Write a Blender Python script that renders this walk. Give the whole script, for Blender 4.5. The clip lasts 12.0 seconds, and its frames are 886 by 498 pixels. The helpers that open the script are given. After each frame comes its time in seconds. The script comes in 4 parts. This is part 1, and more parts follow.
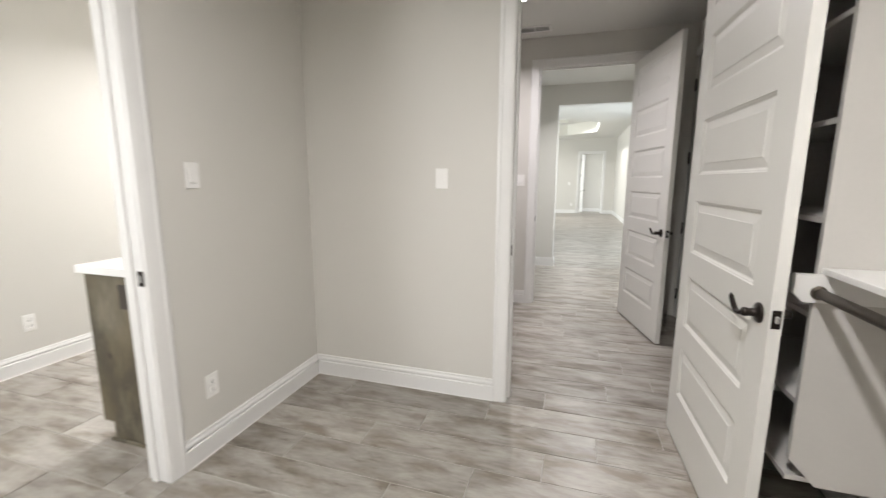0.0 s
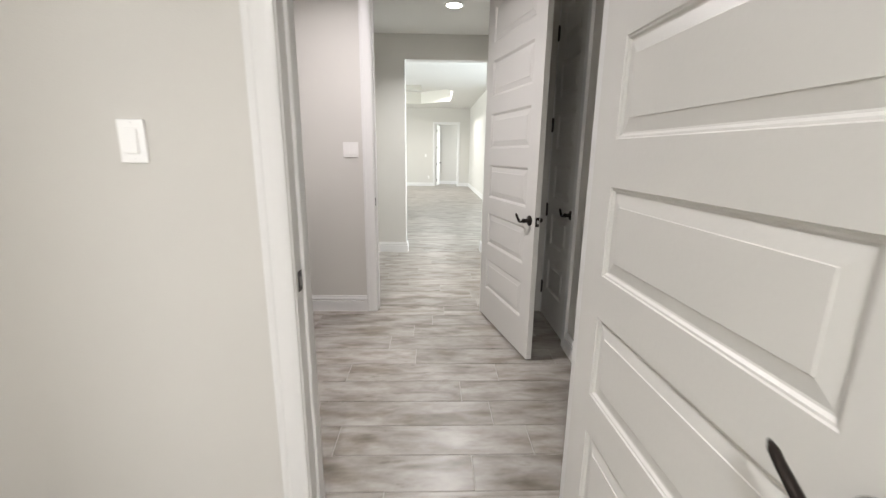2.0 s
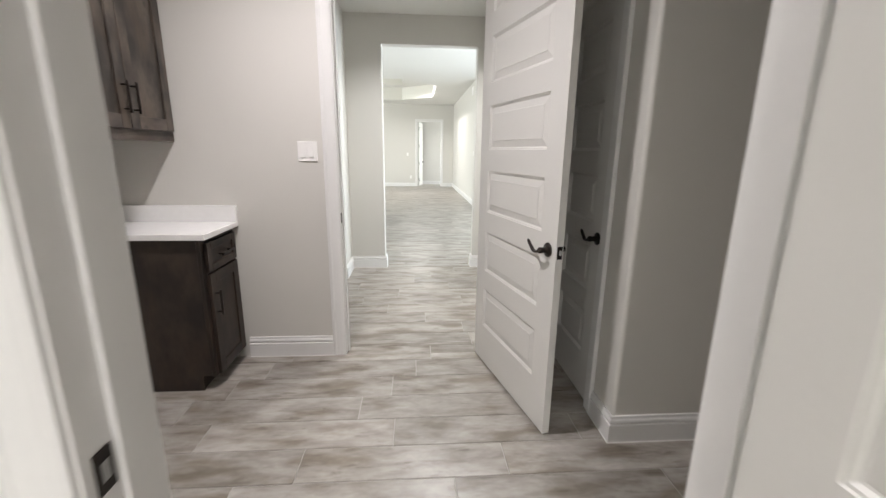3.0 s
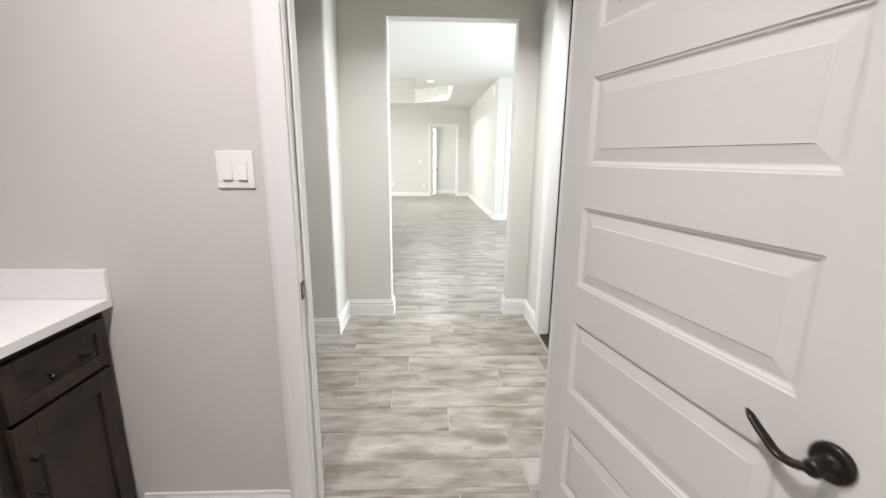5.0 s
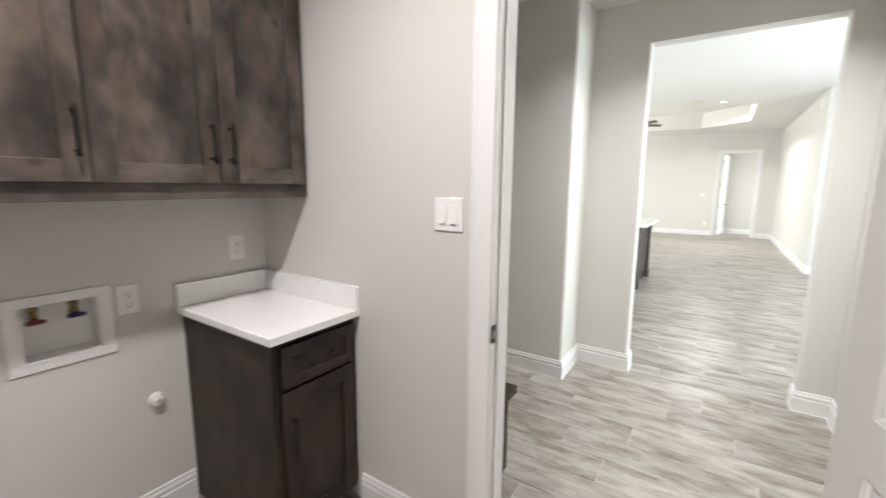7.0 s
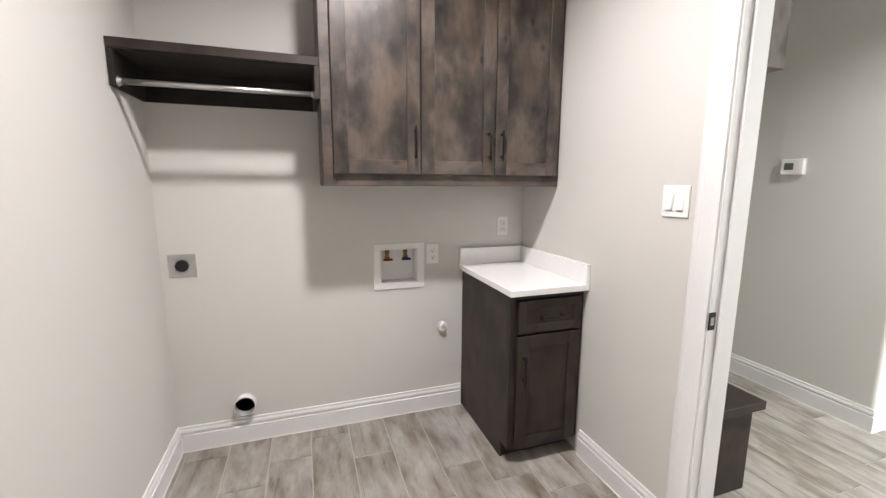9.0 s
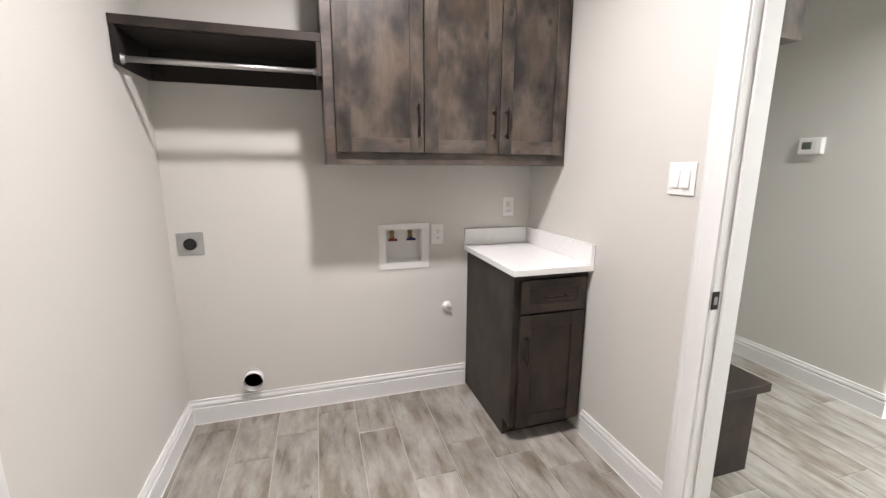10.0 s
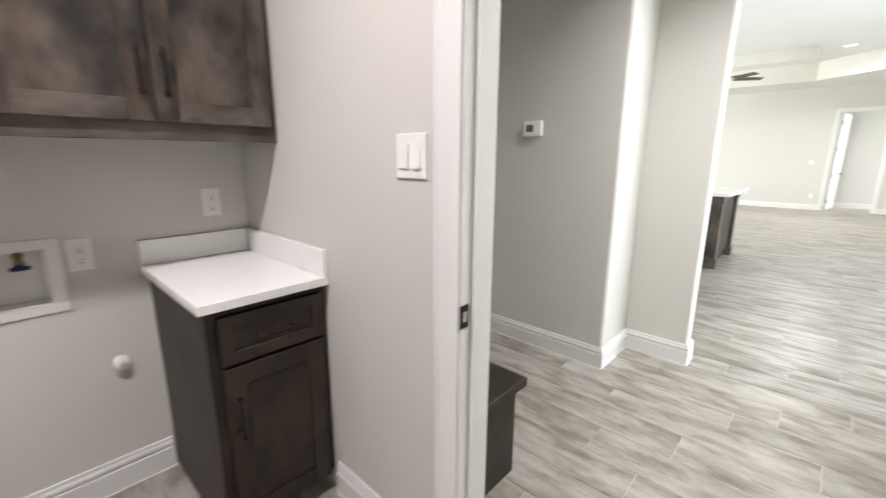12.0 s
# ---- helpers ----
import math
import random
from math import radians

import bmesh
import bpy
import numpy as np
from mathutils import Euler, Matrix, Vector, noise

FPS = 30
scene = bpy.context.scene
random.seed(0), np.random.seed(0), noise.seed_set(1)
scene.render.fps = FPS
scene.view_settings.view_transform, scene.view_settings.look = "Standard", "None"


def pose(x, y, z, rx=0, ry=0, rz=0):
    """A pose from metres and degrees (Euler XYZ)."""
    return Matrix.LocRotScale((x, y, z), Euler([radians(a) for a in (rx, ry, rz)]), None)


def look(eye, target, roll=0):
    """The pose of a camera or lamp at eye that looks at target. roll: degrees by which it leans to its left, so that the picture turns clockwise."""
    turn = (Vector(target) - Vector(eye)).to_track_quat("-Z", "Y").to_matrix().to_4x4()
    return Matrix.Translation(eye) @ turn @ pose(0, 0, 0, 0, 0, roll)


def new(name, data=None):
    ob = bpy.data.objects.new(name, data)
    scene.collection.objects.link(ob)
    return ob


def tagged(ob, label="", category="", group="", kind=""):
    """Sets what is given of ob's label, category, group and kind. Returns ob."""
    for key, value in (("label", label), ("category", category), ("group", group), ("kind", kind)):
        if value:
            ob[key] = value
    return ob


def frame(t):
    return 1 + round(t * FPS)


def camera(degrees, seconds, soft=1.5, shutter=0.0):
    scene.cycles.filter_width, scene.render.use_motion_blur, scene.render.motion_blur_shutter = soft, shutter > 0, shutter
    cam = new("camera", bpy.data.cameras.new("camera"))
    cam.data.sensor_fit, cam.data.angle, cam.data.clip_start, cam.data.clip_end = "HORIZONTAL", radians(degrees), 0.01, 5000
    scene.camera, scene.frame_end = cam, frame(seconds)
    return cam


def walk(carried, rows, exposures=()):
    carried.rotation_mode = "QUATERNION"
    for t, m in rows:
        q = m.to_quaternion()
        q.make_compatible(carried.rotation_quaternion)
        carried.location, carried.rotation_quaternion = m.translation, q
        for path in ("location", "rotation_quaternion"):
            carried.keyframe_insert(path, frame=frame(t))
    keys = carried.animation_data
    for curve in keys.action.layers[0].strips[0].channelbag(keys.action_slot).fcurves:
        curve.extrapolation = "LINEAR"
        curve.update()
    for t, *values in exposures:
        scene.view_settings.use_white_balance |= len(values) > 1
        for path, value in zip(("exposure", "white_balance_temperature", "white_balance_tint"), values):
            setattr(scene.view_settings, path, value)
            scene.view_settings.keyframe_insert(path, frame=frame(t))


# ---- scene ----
cam = camera(94.4, 12.0, soft=1.35, shutter=0.4)
PATH = [
    (0, (0.686, 0.502, 1.328), (0.096, 2.384, 1.0), 0.1),
    (0.5, (0.711, 0.704, 1.323), (0.389, 2.641, 0.943), 0.3),
    (1, (0.69, 0.98, 1.328), (0.54, 2.929, 0.908), 0.5),
    (1.5, (0.712, 1.275, 1.334), (0.697, 3.226, 0.893), 0.8),
    (2, (0.768, 1.639, 1.318), (0.825, 3.586, 0.863), 0.7),
    (2.5, (0.796, 2.001, 1.351), (0.902, 3.944, 0.889), 0.6),
    (3, (0.774, 2.37, 1.345), (0.912, 4.311, 0.882), 0.7),
    (3.2, (0.779, 2.501, 1.353), (0.923, 4.441, 0.889), 0.7),
    (4.8, (0.744, 3.513, 1.363), (0.847, 5.461, 0.923), 0.7),
    (5, (0.739, 3.606, 1.379), (0.82, 5.557, 0.943), 0.6),
    (5.5, (0.753, 3.803, 1.415), (0.755, 5.759, 0.999), 0.6),
    (6, (0.805, 3.917, 1.434), (0.551, 5.867, 1.065), 0.5),
    (6.5, (0.85, 3.862, 1.441), (0.183, 5.718, 1.113), 0.4),
    (7, (0.918, 3.737, 1.436), (-0.175, 5.384, 1.13), 0.5),
    (7.5, (1.001, 3.657, 1.444), (-0.449, 5.003, 1.149), 0.5),
    (7.7, (1.043, 3.644, 1.45), (-0.517, 4.859, 1.148), 0.5),
    (9.3, (1.33, 3.647, 1.377), (-0.553, 4.227, 1.035), 0.4),
    (9.5, (1.334, 3.656, 1.367), (-0.552, 4.217, 1.008), 0.4),
    (10, (1.321, 3.686, 1.372), (-0.554, 4.261, 0.98), 0.3),
    (10.5, (1.245, 3.726, 1.373), (-0.592, 4.399, 0.957), 0.2),
    (11, (1.16, 3.803, 1.349), (-0.566, 4.718, 0.922), 0.4),
    (11.5, (1.056, 3.952, 1.338), (-0.502, 5.122, 0.887), 0.3),
    (12, (0.954, 4.196, 1.337), (-0.374, 5.623, 0.893), 0.3),
]
EXPOSURES = [(0.0, 0.06), (0.5, 0.09), (1.0, 0.16), (1.5, 0.24), (2.5, 0.12), (3.0, 0.18), (5.0, 0.31), (5.5, 0.17), (6.0, 0.19), (7.5, 0.46), (9.5, 0.75), (10.5, 0.76), (11.0, 0.75), (11.5, 0.64), (12.0, 0.42)]
walk(cam, [(t, look(eye, target, roll)) for t, eye, target, roll in PATH], EXPOSURES)

# ---- world, daylight and lamps ----
world = bpy.data.worlds.new("world")
scene.world = world
world.use_nodes = True
wn, wl = world.node_tree.nodes, world.node_tree.links
sky = wn.new("ShaderNodeTexSky")
sky.sky_type, sky.sun_disc = "NISHITA", False
sky.sun_elevation, sky.sun_rotation = radians(52), radians(180)
wn["Background"].inputs["Strength"].default_value = 0.12
wl.new(sky.outputs["Color"], wn["Background"].inputs["Color"])


def lamp(name, kind, m, power, color, **values):
    data = bpy.data.lights.new(name, kind)
    data.energy, data.color = power, color
    ob = new(name, data)
    ob.matrix_world = m
    for key, value in values.items():
        if key == "size":
            data.size = value
        elif key == "size_y":
            data.shape, data.size_y = "RECTANGLE", value
        elif key == "disk":
            data.shape, data.size = "DISK", value
        elif key == "angle":
            data.angle = value
        elif key == "spread":
            data.spread = radians(value)
    return ob


sun = lamp("sun", "SUN", look((0, -10, 12.8), (0, 0, 0)), 3.0, (1.0, 0.95, 0.88), angle=radians(0.5))
WARM, NEUTRAL, SOFT, DAY = (1.0, 0.938, 0.955), (1.0, 0.973, 0.962), (0.99, 0.985, 0.985), (0.84, 0.93, 1.0)
LAUNDRY_W, CLOSET_W, HALL_W, BATH_FILL_W, GREAT_W = 26, 60, 30, 52, 70
H_LOW, H_HIGH = 2.73, 3.05
# the bath entry is an added fill with no known fitting; it brightens the wall
DOWNLIGHTS = [(0.205, 3.97, H_LOW, LAUNDRY_W, WARM, 150), (0.48, 0.5, H_LOW, CLOSET_W, NEUTRAL, 160), (0.98, 6.08, H_LOW, HALL_W, SOFT, 138),
              (-1.7, 3.45, H_LOW, BATH_FILL_W, NEUTRAL, 150), (0.85, 15.8, 3.45, GREAT_W, NEUTRAL, 150)]
for lx, ly, lz, power, tint, beam in DOWNLIGHTS:
    lamp("downlight_lamp", "AREA", look((lx, ly, lz - 0.012), (lx, ly + 0.0001, 0)), power, tint, disk=0.14, spread=beam)
lamp("daylight_east", "AREA", look((4.55, 9.3, 1.35), (0, 9.3, 1.35)), 260, DAY, size=3.2, size_y=2.1)
lamp("daylight_west", "AREA", look((-5.95, 13.5, 1.4), (0, 13.5, 1.4)), 430, (0.955, 1.0, 0.98), size=7.0, size_y=2.1)
lamp("daylight_bath", "AREA", look((-2.375, -0.56, 1.55), (-2.375, 3, 1.55)), 42, (0.985, 0.99, 0.985), size=0.9, size_y=1.15)
# added fill that brightens the far room; its source is unknown
lamp("fill_far_room", "AREA", look((4.2, 19.3, 1.4), (0, 19.3, 1.4)), 110, (0.95, 0.99, 1.0), size=0.8, size_y=1.7)
# added fill to lift the dark side room; the wall behind has no window
lamp("fill_side_room", "AREA", look((4.5, 14.3, 1.5), (0, 14.3, 1.5)), 60, DAY, size=1.2, size_y=1.4)

# ---- materials ----


def material(name, base, rough=0.5, metal=0.0, bump=0.0, scale=40.0, vary=0.03, coat=0.0, emit=None):
    """Plain paint, plastic or metal: colour varied at two scales, with a fine relief."""
    m = bpy.data.materials.new(name)
    m.use_nodes = True
    n, l = m.node_tree.nodes, m.node_tree.links
    b = n["Principled BSDF"]
    b.inputs["Roughness"].default_value, b.inputs["Metallic"].default_value = rough, metal
    b.inputs["Coat Weight"].default_value = coat
    co = n.new("ShaderNodeTexCoord")
    big, fine = n.new("ShaderNodeTexNoise"), n.new("ShaderNodeTexNoise")
    big.inputs["Scale"].default_value, fine.inputs["Scale"].default_value = 1.7, scale
    big.inputs["Detail"].default_value = 4
    for t in (big, fine):
        l.new(co.outputs["Object"], t.inputs["Vector"])
    add = n.new("ShaderNodeMath")
    add.operation = "ADD"
    l.new(big.outputs["Fac"], add.inputs[0])
    l.new(fine.outputs["Fac"], add.inputs[1])
    ramp = n.new("ShaderNodeMapRange")
    ramp.inputs["From Min"].default_value, ramp.inputs["From Max"].default_value = 0.6, 1.4
    ramp.inputs["To Min"].default_value, ramp.inputs["To Max"].default_value = 1 - vary, 1 + vary
    l.new(add.outputs[0], ramp.inputs["Value"])
    mul = n.new("ShaderNodeVectorMath")
    mul.operation = "SCALE"
    mul.inputs[0].default_value = base
    l.new(ramp.outputs["Result"], mul.inputs["Scale"])
    l.new(mul.outputs[0], b.inputs["Base Color"])
    if bump:
        bp = n.new("ShaderNodeBump")
        bp.inputs["Strength"].default_value, bp.inputs["Distance"].default_value = bump, 0.002
        l.new(fine.outputs["Fac"], bp.inputs["Height"])
        l.new(bp.outputs["Normal"], b.inputs["Normal"])
    if emit:
        b.inputs["Emission Color"].default_value, b.inputs["Emission Strength"].default_value = (*emit[:3], 1), emit[3]
    return m


def ramp_node(n, stops):
    r = n.new("ShaderNodeValToRGB")
    while len(r.color_ramp.elements) < len(stops):
        r.color_ramp.elements.new(0.5)
    for e, (at, c) in zip(r.color_ramp.elements, stops):
        e.position, e.color = at, (*c, 1)
    return r


def tile_material(name, island):
    """Wood-look porcelain plank: long pale and dark streaks along the plank, each plank from another part of the print."""
    m = bpy.data.materials.new(name)
    m.use_nodes = True
    n, l = m.node_tree.nodes, m.node_tree.links
    b = n["Principled BSDF"]
    geo, info = n.new("ShaderNodeNewGeometry"), n.new("ShaderNodeObjectInfo")
    rnd = geo.outputs["Random Per Island"] if island else info.outputs["Random"]
    off = n.new("ShaderNodeVectorMath")
    off.operation = "MULTIPLY"
    off.inputs[1].default_value = (37.0, 91.0, 13.0)
    comb = n.new("ShaderNodeCombineXYZ")
    for s in range(3):
        l.new(rnd, comb.inputs[s])
    l.new(comb.outputs[0], off.inputs[0])
    at = n.new("ShaderNodeVectorMath")
    l.new(geo.outputs["Position"], at.inputs[0])
    l.new(off.outputs[0], at.inputs[1])
    mp = n.new("ShaderNodeMapping")
    mp.inputs["Scale"].default_value = (1.0, 2.9, 1.0)
    l.new(at.outputs[0], mp.inputs["Vector"])
    streak, grain, blot = (n.new("ShaderNodeTexNoise") for _ in range(3))
    streak.inputs["Scale"].default_value, streak.inputs["Detail"].default_value, streak.inputs["Distortion"].default_value = 3.6, 4, 0.5
    streak.inputs["Roughness"].default_value = 0.55
    grain.inputs["Scale"].default_value, grain.inputs["Detail"].default_value = 26, 4
    blot.inputs["Scale"].default_value, blot.inputs["Detail"].default_value = 3.4, 5
    l.new(mp.outputs[0], streak.inputs["Vector"])
    l.new(mp.outputs[0], grain.inputs["Vector"])
    l.new(mp.outputs[0], blot.inputs["Vector"])
    r = ramp_node(n, [(0.28, (0.213, 0.191, 0.166)), (0.41, (0.297, 0.275, 0.249)), (0.54, (0.358, 0.337, 0.312)), (0.70, (0.420, 0.400, 0.377))])
    l.new(streak.outputs["Fac"], r.inputs[0])
    rb = ramp_node(n, [(0.34, (0.58, 0.535, 0.47)), (0.46, (0.85, 0.83, 0.80)), (0.55, (1.0, 0.995, 0.985))])
    l.new(blot.outputs["Fac"], rb.inputs[0])
    rg = ramp_node(n, [(0.3, (0.90, 0.90, 0.90)), (0.65, (1.04, 1.04, 1.04))])
    l.new(grain.outputs["Fac"], rg.inputs[0])
    # fine dark veins along the grain
    vm = n.new("ShaderNodeMapping")
    vm.inputs["Scale"].default_value = (1.5, 8.5, 1.0)
    l.new(at.outputs[0], vm.inputs["Vector"])
    vein = n.new("ShaderNodeTexNoise")
    vein.inputs["Scale"].default_value, vein.inputs["Detail"].default_value = 3.2, 8
    vein.inputs["Roughness"].default_value, vein.inputs["Distortion"].default_value = 0.68, 0.35
    l.new(vm.outputs[0], vein.inputs["Vector"])
    rv = ramp_node(n, [(0.32, (0.56, 0.53, 0.48)), (0.415, (0.94, 0.935, 0.92)), (0.60, (1.04, 1.04, 1.04))])
    l.new(vein.outputs["Fac"], rv.inputs[0])
    last = r.outputs[0]
    for other in (rb, rg, rv):
        mix = n.new("ShaderNodeMix")
        mix.data_type, mix.blend_type = "RGBA", "MULTIPLY"
        mix.inputs["Factor"].default_value = 1.0
        l.new(last, mix.inputs["A"])
        l.new(other.outputs[0], mix.inputs["B"])
        last = mix.outputs["Result"]
    tone = n.new("ShaderNodeMapRange")
    tone.inputs["To Min"].default_value, tone.inputs["To Max"].default_value = 0.90, 1.12
    l.new(rnd, tone.inputs["Value"])
    sc = n.new("ShaderNodeVectorMath")
    sc.operation = "SCALE"
    l.new(last, sc.inputs[0])
    l.new(tone.outputs["Result"], sc.inputs["Scale"])
    l.new(sc.outputs[0], b.inputs["Base Color"])
    rr = n.new("ShaderNodeMapRange")
    rr.inputs["To Min"].default_value, rr.inputs["To Max"].default_value = 0.27, 0.40
    l.new(grain.outputs["Fac"], rr.inputs["Value"])
    l.new(rr.outputs["Result"], b.inputs["Roughness"])
    bp = n.new("ShaderNodeBump")
    bp.inputs["Strength"].default_value, bp.inputs["Distance"].default_value = 0.25, 0.001
    l.new(grain.outputs["Fac"], bp.inputs["Height"])
    l.new(bp.outputs["Normal"], b.inputs["Normal"])
    return m


def wood_material(name, dark, mid, light, warm, rough=0.42, along=2):
    """Stained knotty alder: cloudy stain, stretched grain along one axis, dark knots."""
    m = bpy.data.materials.new(name)
    m.use_nodes = True
    n, l = m.node_tree.nodes, m.node_tree.links
    b = n["Principled BSDF"]
    geo, info = n.new("ShaderNodeNewGeometry"), n.new("ShaderNodeObjectInfo")
    comb = n.new("ShaderNodeCombineXYZ")
    for s, f in enumerate((1, 1, 1)):
        l.new(info.outputs["Random"], comb.inputs[s])
    off = n.new("ShaderNodeVectorMath")
    off.operation = "MULTIPLY"
    off.inputs[1].default_value = (17.0, 23.0, 31.0)
    l.new(comb.outputs[0], off.inputs[0])
    at = n.new("ShaderNodeVectorMath")
    l.new(geo.outputs["Position"], at.inputs[0])
    l.new(off.outputs[0], at.inputs[1])
    mp = n.new("ShaderNodeMapping")
    stretch = [6.0, 6.0, 6.0]
    stretch[along] = 1.3
    mp.inputs["Scale"].default_value = stretch
    l.new(at.outputs[0], mp.inputs["Vector"])
    soft = n.new("ShaderNodeMapping")
    stretch = [1.6, 1.6, 1.6]
    stretch[along] = 1.05
    soft.inputs["Scale"].default_value = stretch
    l.new(at.outputs[0], soft.inputs["Vector"])
    cloud, grain, tint = (n.new("ShaderNodeTexNoise") for _ in range(3))
    cloud.inputs["Scale"].default_value, cloud.inputs["Detail"].default_value, cloud.inputs["Roughness"].default_value = 4.2, 6, 0.55
    grain.inputs["Scale"].default_value, grain.inputs["Detail"].default_value, grain.inputs["Distortion"].default_value = 7.0, 6, 0.7
    tint.inputs["Scale"].default_value, tint.inputs["Detail"].default_value = 4.0, 2
    l.new(soft.outputs[0], cloud.inputs["Vector"])
    l.new(mp.outputs[0], grain.inputs["Vector"])
    l.new(soft.outputs[0], tint.inputs["Vector"])
    r = ramp_node(n, [(0.37, dark), (0.48, mid), (0.62, light)])
    l.new(cloud.outputs["Fac"], r.inputs[0])
    rt = ramp_node(n, [(0.45, (0.0, 0.0, 0.0)), (0.66, (1.0, 1.0, 1.0))])
    l.new(tint.outputs["Fac"], rt.inputs[0])
    half = n.new("ShaderNodeMath")
    half.operation = "MULTIPLY"
    half.inputs[1].default_value = 0.6
    l.new(rt.outputs[0], half.inputs[0])
    mix = n.new("ShaderNodeMix")
    mix.data_type = "RGBA"
    l.new(half.outputs[0], mix.inputs["Factor"])
    l.new(r.outputs[0], mix.inputs["A"])
    mix.inputs["B"].default_value = (*warm, 1)
    rg = ramp_node(n, [(0.3, (0.80, 0.80, 0.80)), (0.62, (1.06, 1.05, 1.04))])
    l.new(grain.outputs["Fac"], rg.inputs[0])
    m1 = n.new("ShaderNodeMix")
    m1.data_type, m1.blend_type = "RGBA", "MULTIPLY"
    m1.inputs["Factor"].default_value = 1.0
    l.new(mix.outputs["Result"], m1.inputs["A"])
    l.new(rg.outputs[0], m1.inputs["B"])
    knots = n.new("ShaderNodeTexVoronoi")
    knots.inputs["Scale"].default_value = 5.0
    l.new(soft.outputs[0], knots.inputs["Vector"])
    rk = ramp_node(n, [(0.04, (0.14, 0.12, 0.11)), (0.14, (1.0, 1.0, 1.0))])
    l.new(knots.outputs["Distance"], rk.inputs[0])
    m2 = n.new("ShaderNodeMix")
    m2.data_type, m2.blend_type = "RGBA", "MULTIPLY"
    m2.inputs["Factor"].default_value = 0.8
    l.new(m1.outputs["Result"], m2.inputs["A"])
    l.new(rk.outputs[0], m2.inputs["B"])
    l.new(m2.outputs["Result"], b.inputs["Base Color"])
    b.inputs["Roughness"].default_value = rough
    bp = n.new("ShaderNodeBump")
    bp.inputs["Strength"].default_value, bp.inputs["Distance"].default_value = 0.2, 0.001
    l.new(grain.outputs["Fac"], bp.inputs["Height"])
    l.new(bp.outputs["Normal"], b.inputs["Normal"])
    return m


PAINT = material("greige_wall_paint", (0.617, 0.601, 0.563), 0.62, bump=0.25, scale=210, vary=0.012)
CEILING = material("ceiling_paint", (0.68, 0.672, 0.642), 0.8, bump=0.35, scale=160, vary=0.012)
TRIM = material("white_trim_paint", (0.74, 0.735, 0.722), 0.34, bump=0.05, scale=60, vary=0.012)
CREAM = material("cream_tray_paint", (0.68, 0.668, 0.615), 0.6, bump=0.1, scale=90, vary=0.01)
DOOR = material("white_door_paint", (0.68, 0.672, 0.642), 0.38, bump=0.10, scale=90, vary=0.012)
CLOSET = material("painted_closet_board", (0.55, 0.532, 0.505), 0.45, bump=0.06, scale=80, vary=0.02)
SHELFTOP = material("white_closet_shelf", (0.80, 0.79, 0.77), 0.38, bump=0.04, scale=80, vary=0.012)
QUARTZ = material("white_quartz", (0.84, 0.835, 0.82), 0.16, bump=0.0, scale=26, vary=0.03)
PLASTIC = material("white_plastic", (0.82, 0.81, 0.79), 0.32, scale=30, vary=0.01)
GREYPLASTIC = material("grey_plastic", (0.30, 0.30, 0.29), 0.4, scale=30, vary=0.02)
BROWNPLASTIC = material("brown_plastic", (0.05, 0.04, 0.032), 0.4, scale=30, vary=0.05)
BLACK = material("black_rubber", (0.008, 0.008, 0.008), 0.75, scale=50, vary=0.1)
# near-black colour in place of the shade inside openings
HOLESHADE = material("hole_shade", (0.03, 0.028, 0.026), 0.8, scale=30, vary=0.2)
BRONZE = material("oil_rubbed_bronze", (0.030, 0.024, 0.021), 0.34, 0.75, bump=0.06, scale=70, vary=0.2)
RODMETAL = material("dark_nickel_rod", (0.17, 0.145, 0.12), 0.42, 0.8, bump=0.02, scale=90, vary=0.08)
CHROME = material("chrome", (0.52, 0.51, 0.50), 0.36, 1.0, scale=40, vary=0.03)
STEEL = material("galvanised_steel", (0.48, 0.48, 0.47), 0.42, 0.7, bump=0.1, scale=50, vary=0.1)
BRASS = material("brass", (0.34, 0.25, 0.11), 0.38, 0.9, scale=50, vary=0.1)
RED = material("red_valve_plastic", (0.19, 0.016, 0.011), 0.45, scale=50, vary=0.08)
BLUE = material("blue_valve_plastic", (0.009, 0.011, 0.09), 0.45, scale=50, vary=0.08)
LCD = material("display_glass", (0.10, 0.115, 0.08), 0.15, scale=50, vary=0.03)
THRESH = material("bronze_threshold", (0.035, 0.033, 0.032), 0.45, 0.6, bump=0.05, scale=60, vary=0.1)
GROUT = material("pale_grout", (0.45, 0.43, 0.40), 0.85, bump=0.2, scale=160, vary=0.05)
CAULK = material("white_caulk", (0.78, 0.77, 0.74), 0.6, scale=60, vary=0.01)
LENS = material("lit_lens", (0.9, 0.9, 0.88), 0.4, emit=(1.0, 0.96, 0.9, 14.0), scale=30, vary=0.0)
OUTSIDE = material("concrete_ground", (0.35, 0.33, 0.30), 0.9, bump=0.3, scale=8, vary=0.1)
TILE, TILEFIELD = tile_material("wood_look_tile", False), tile_material("wood_look_tile_field", True)
ALDER = wood_material("stained_alder", (0.017, 0.0140, 0.0120), (0.042, 0.0345, 0.0290), (0.104, 0.085, 0.069), (0.098, 0.070, 0.049), rough=0.36)
ALDER_H = wood_material("stained_alder_across", (0.032, 0.027, 0.025), (0.070, 0.058, 0.051), (0.120, 0.098, 0.083), (0.105, 0.076, 0.053), along=1)
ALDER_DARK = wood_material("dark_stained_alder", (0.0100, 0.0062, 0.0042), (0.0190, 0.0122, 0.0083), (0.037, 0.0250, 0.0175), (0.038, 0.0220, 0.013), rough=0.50)
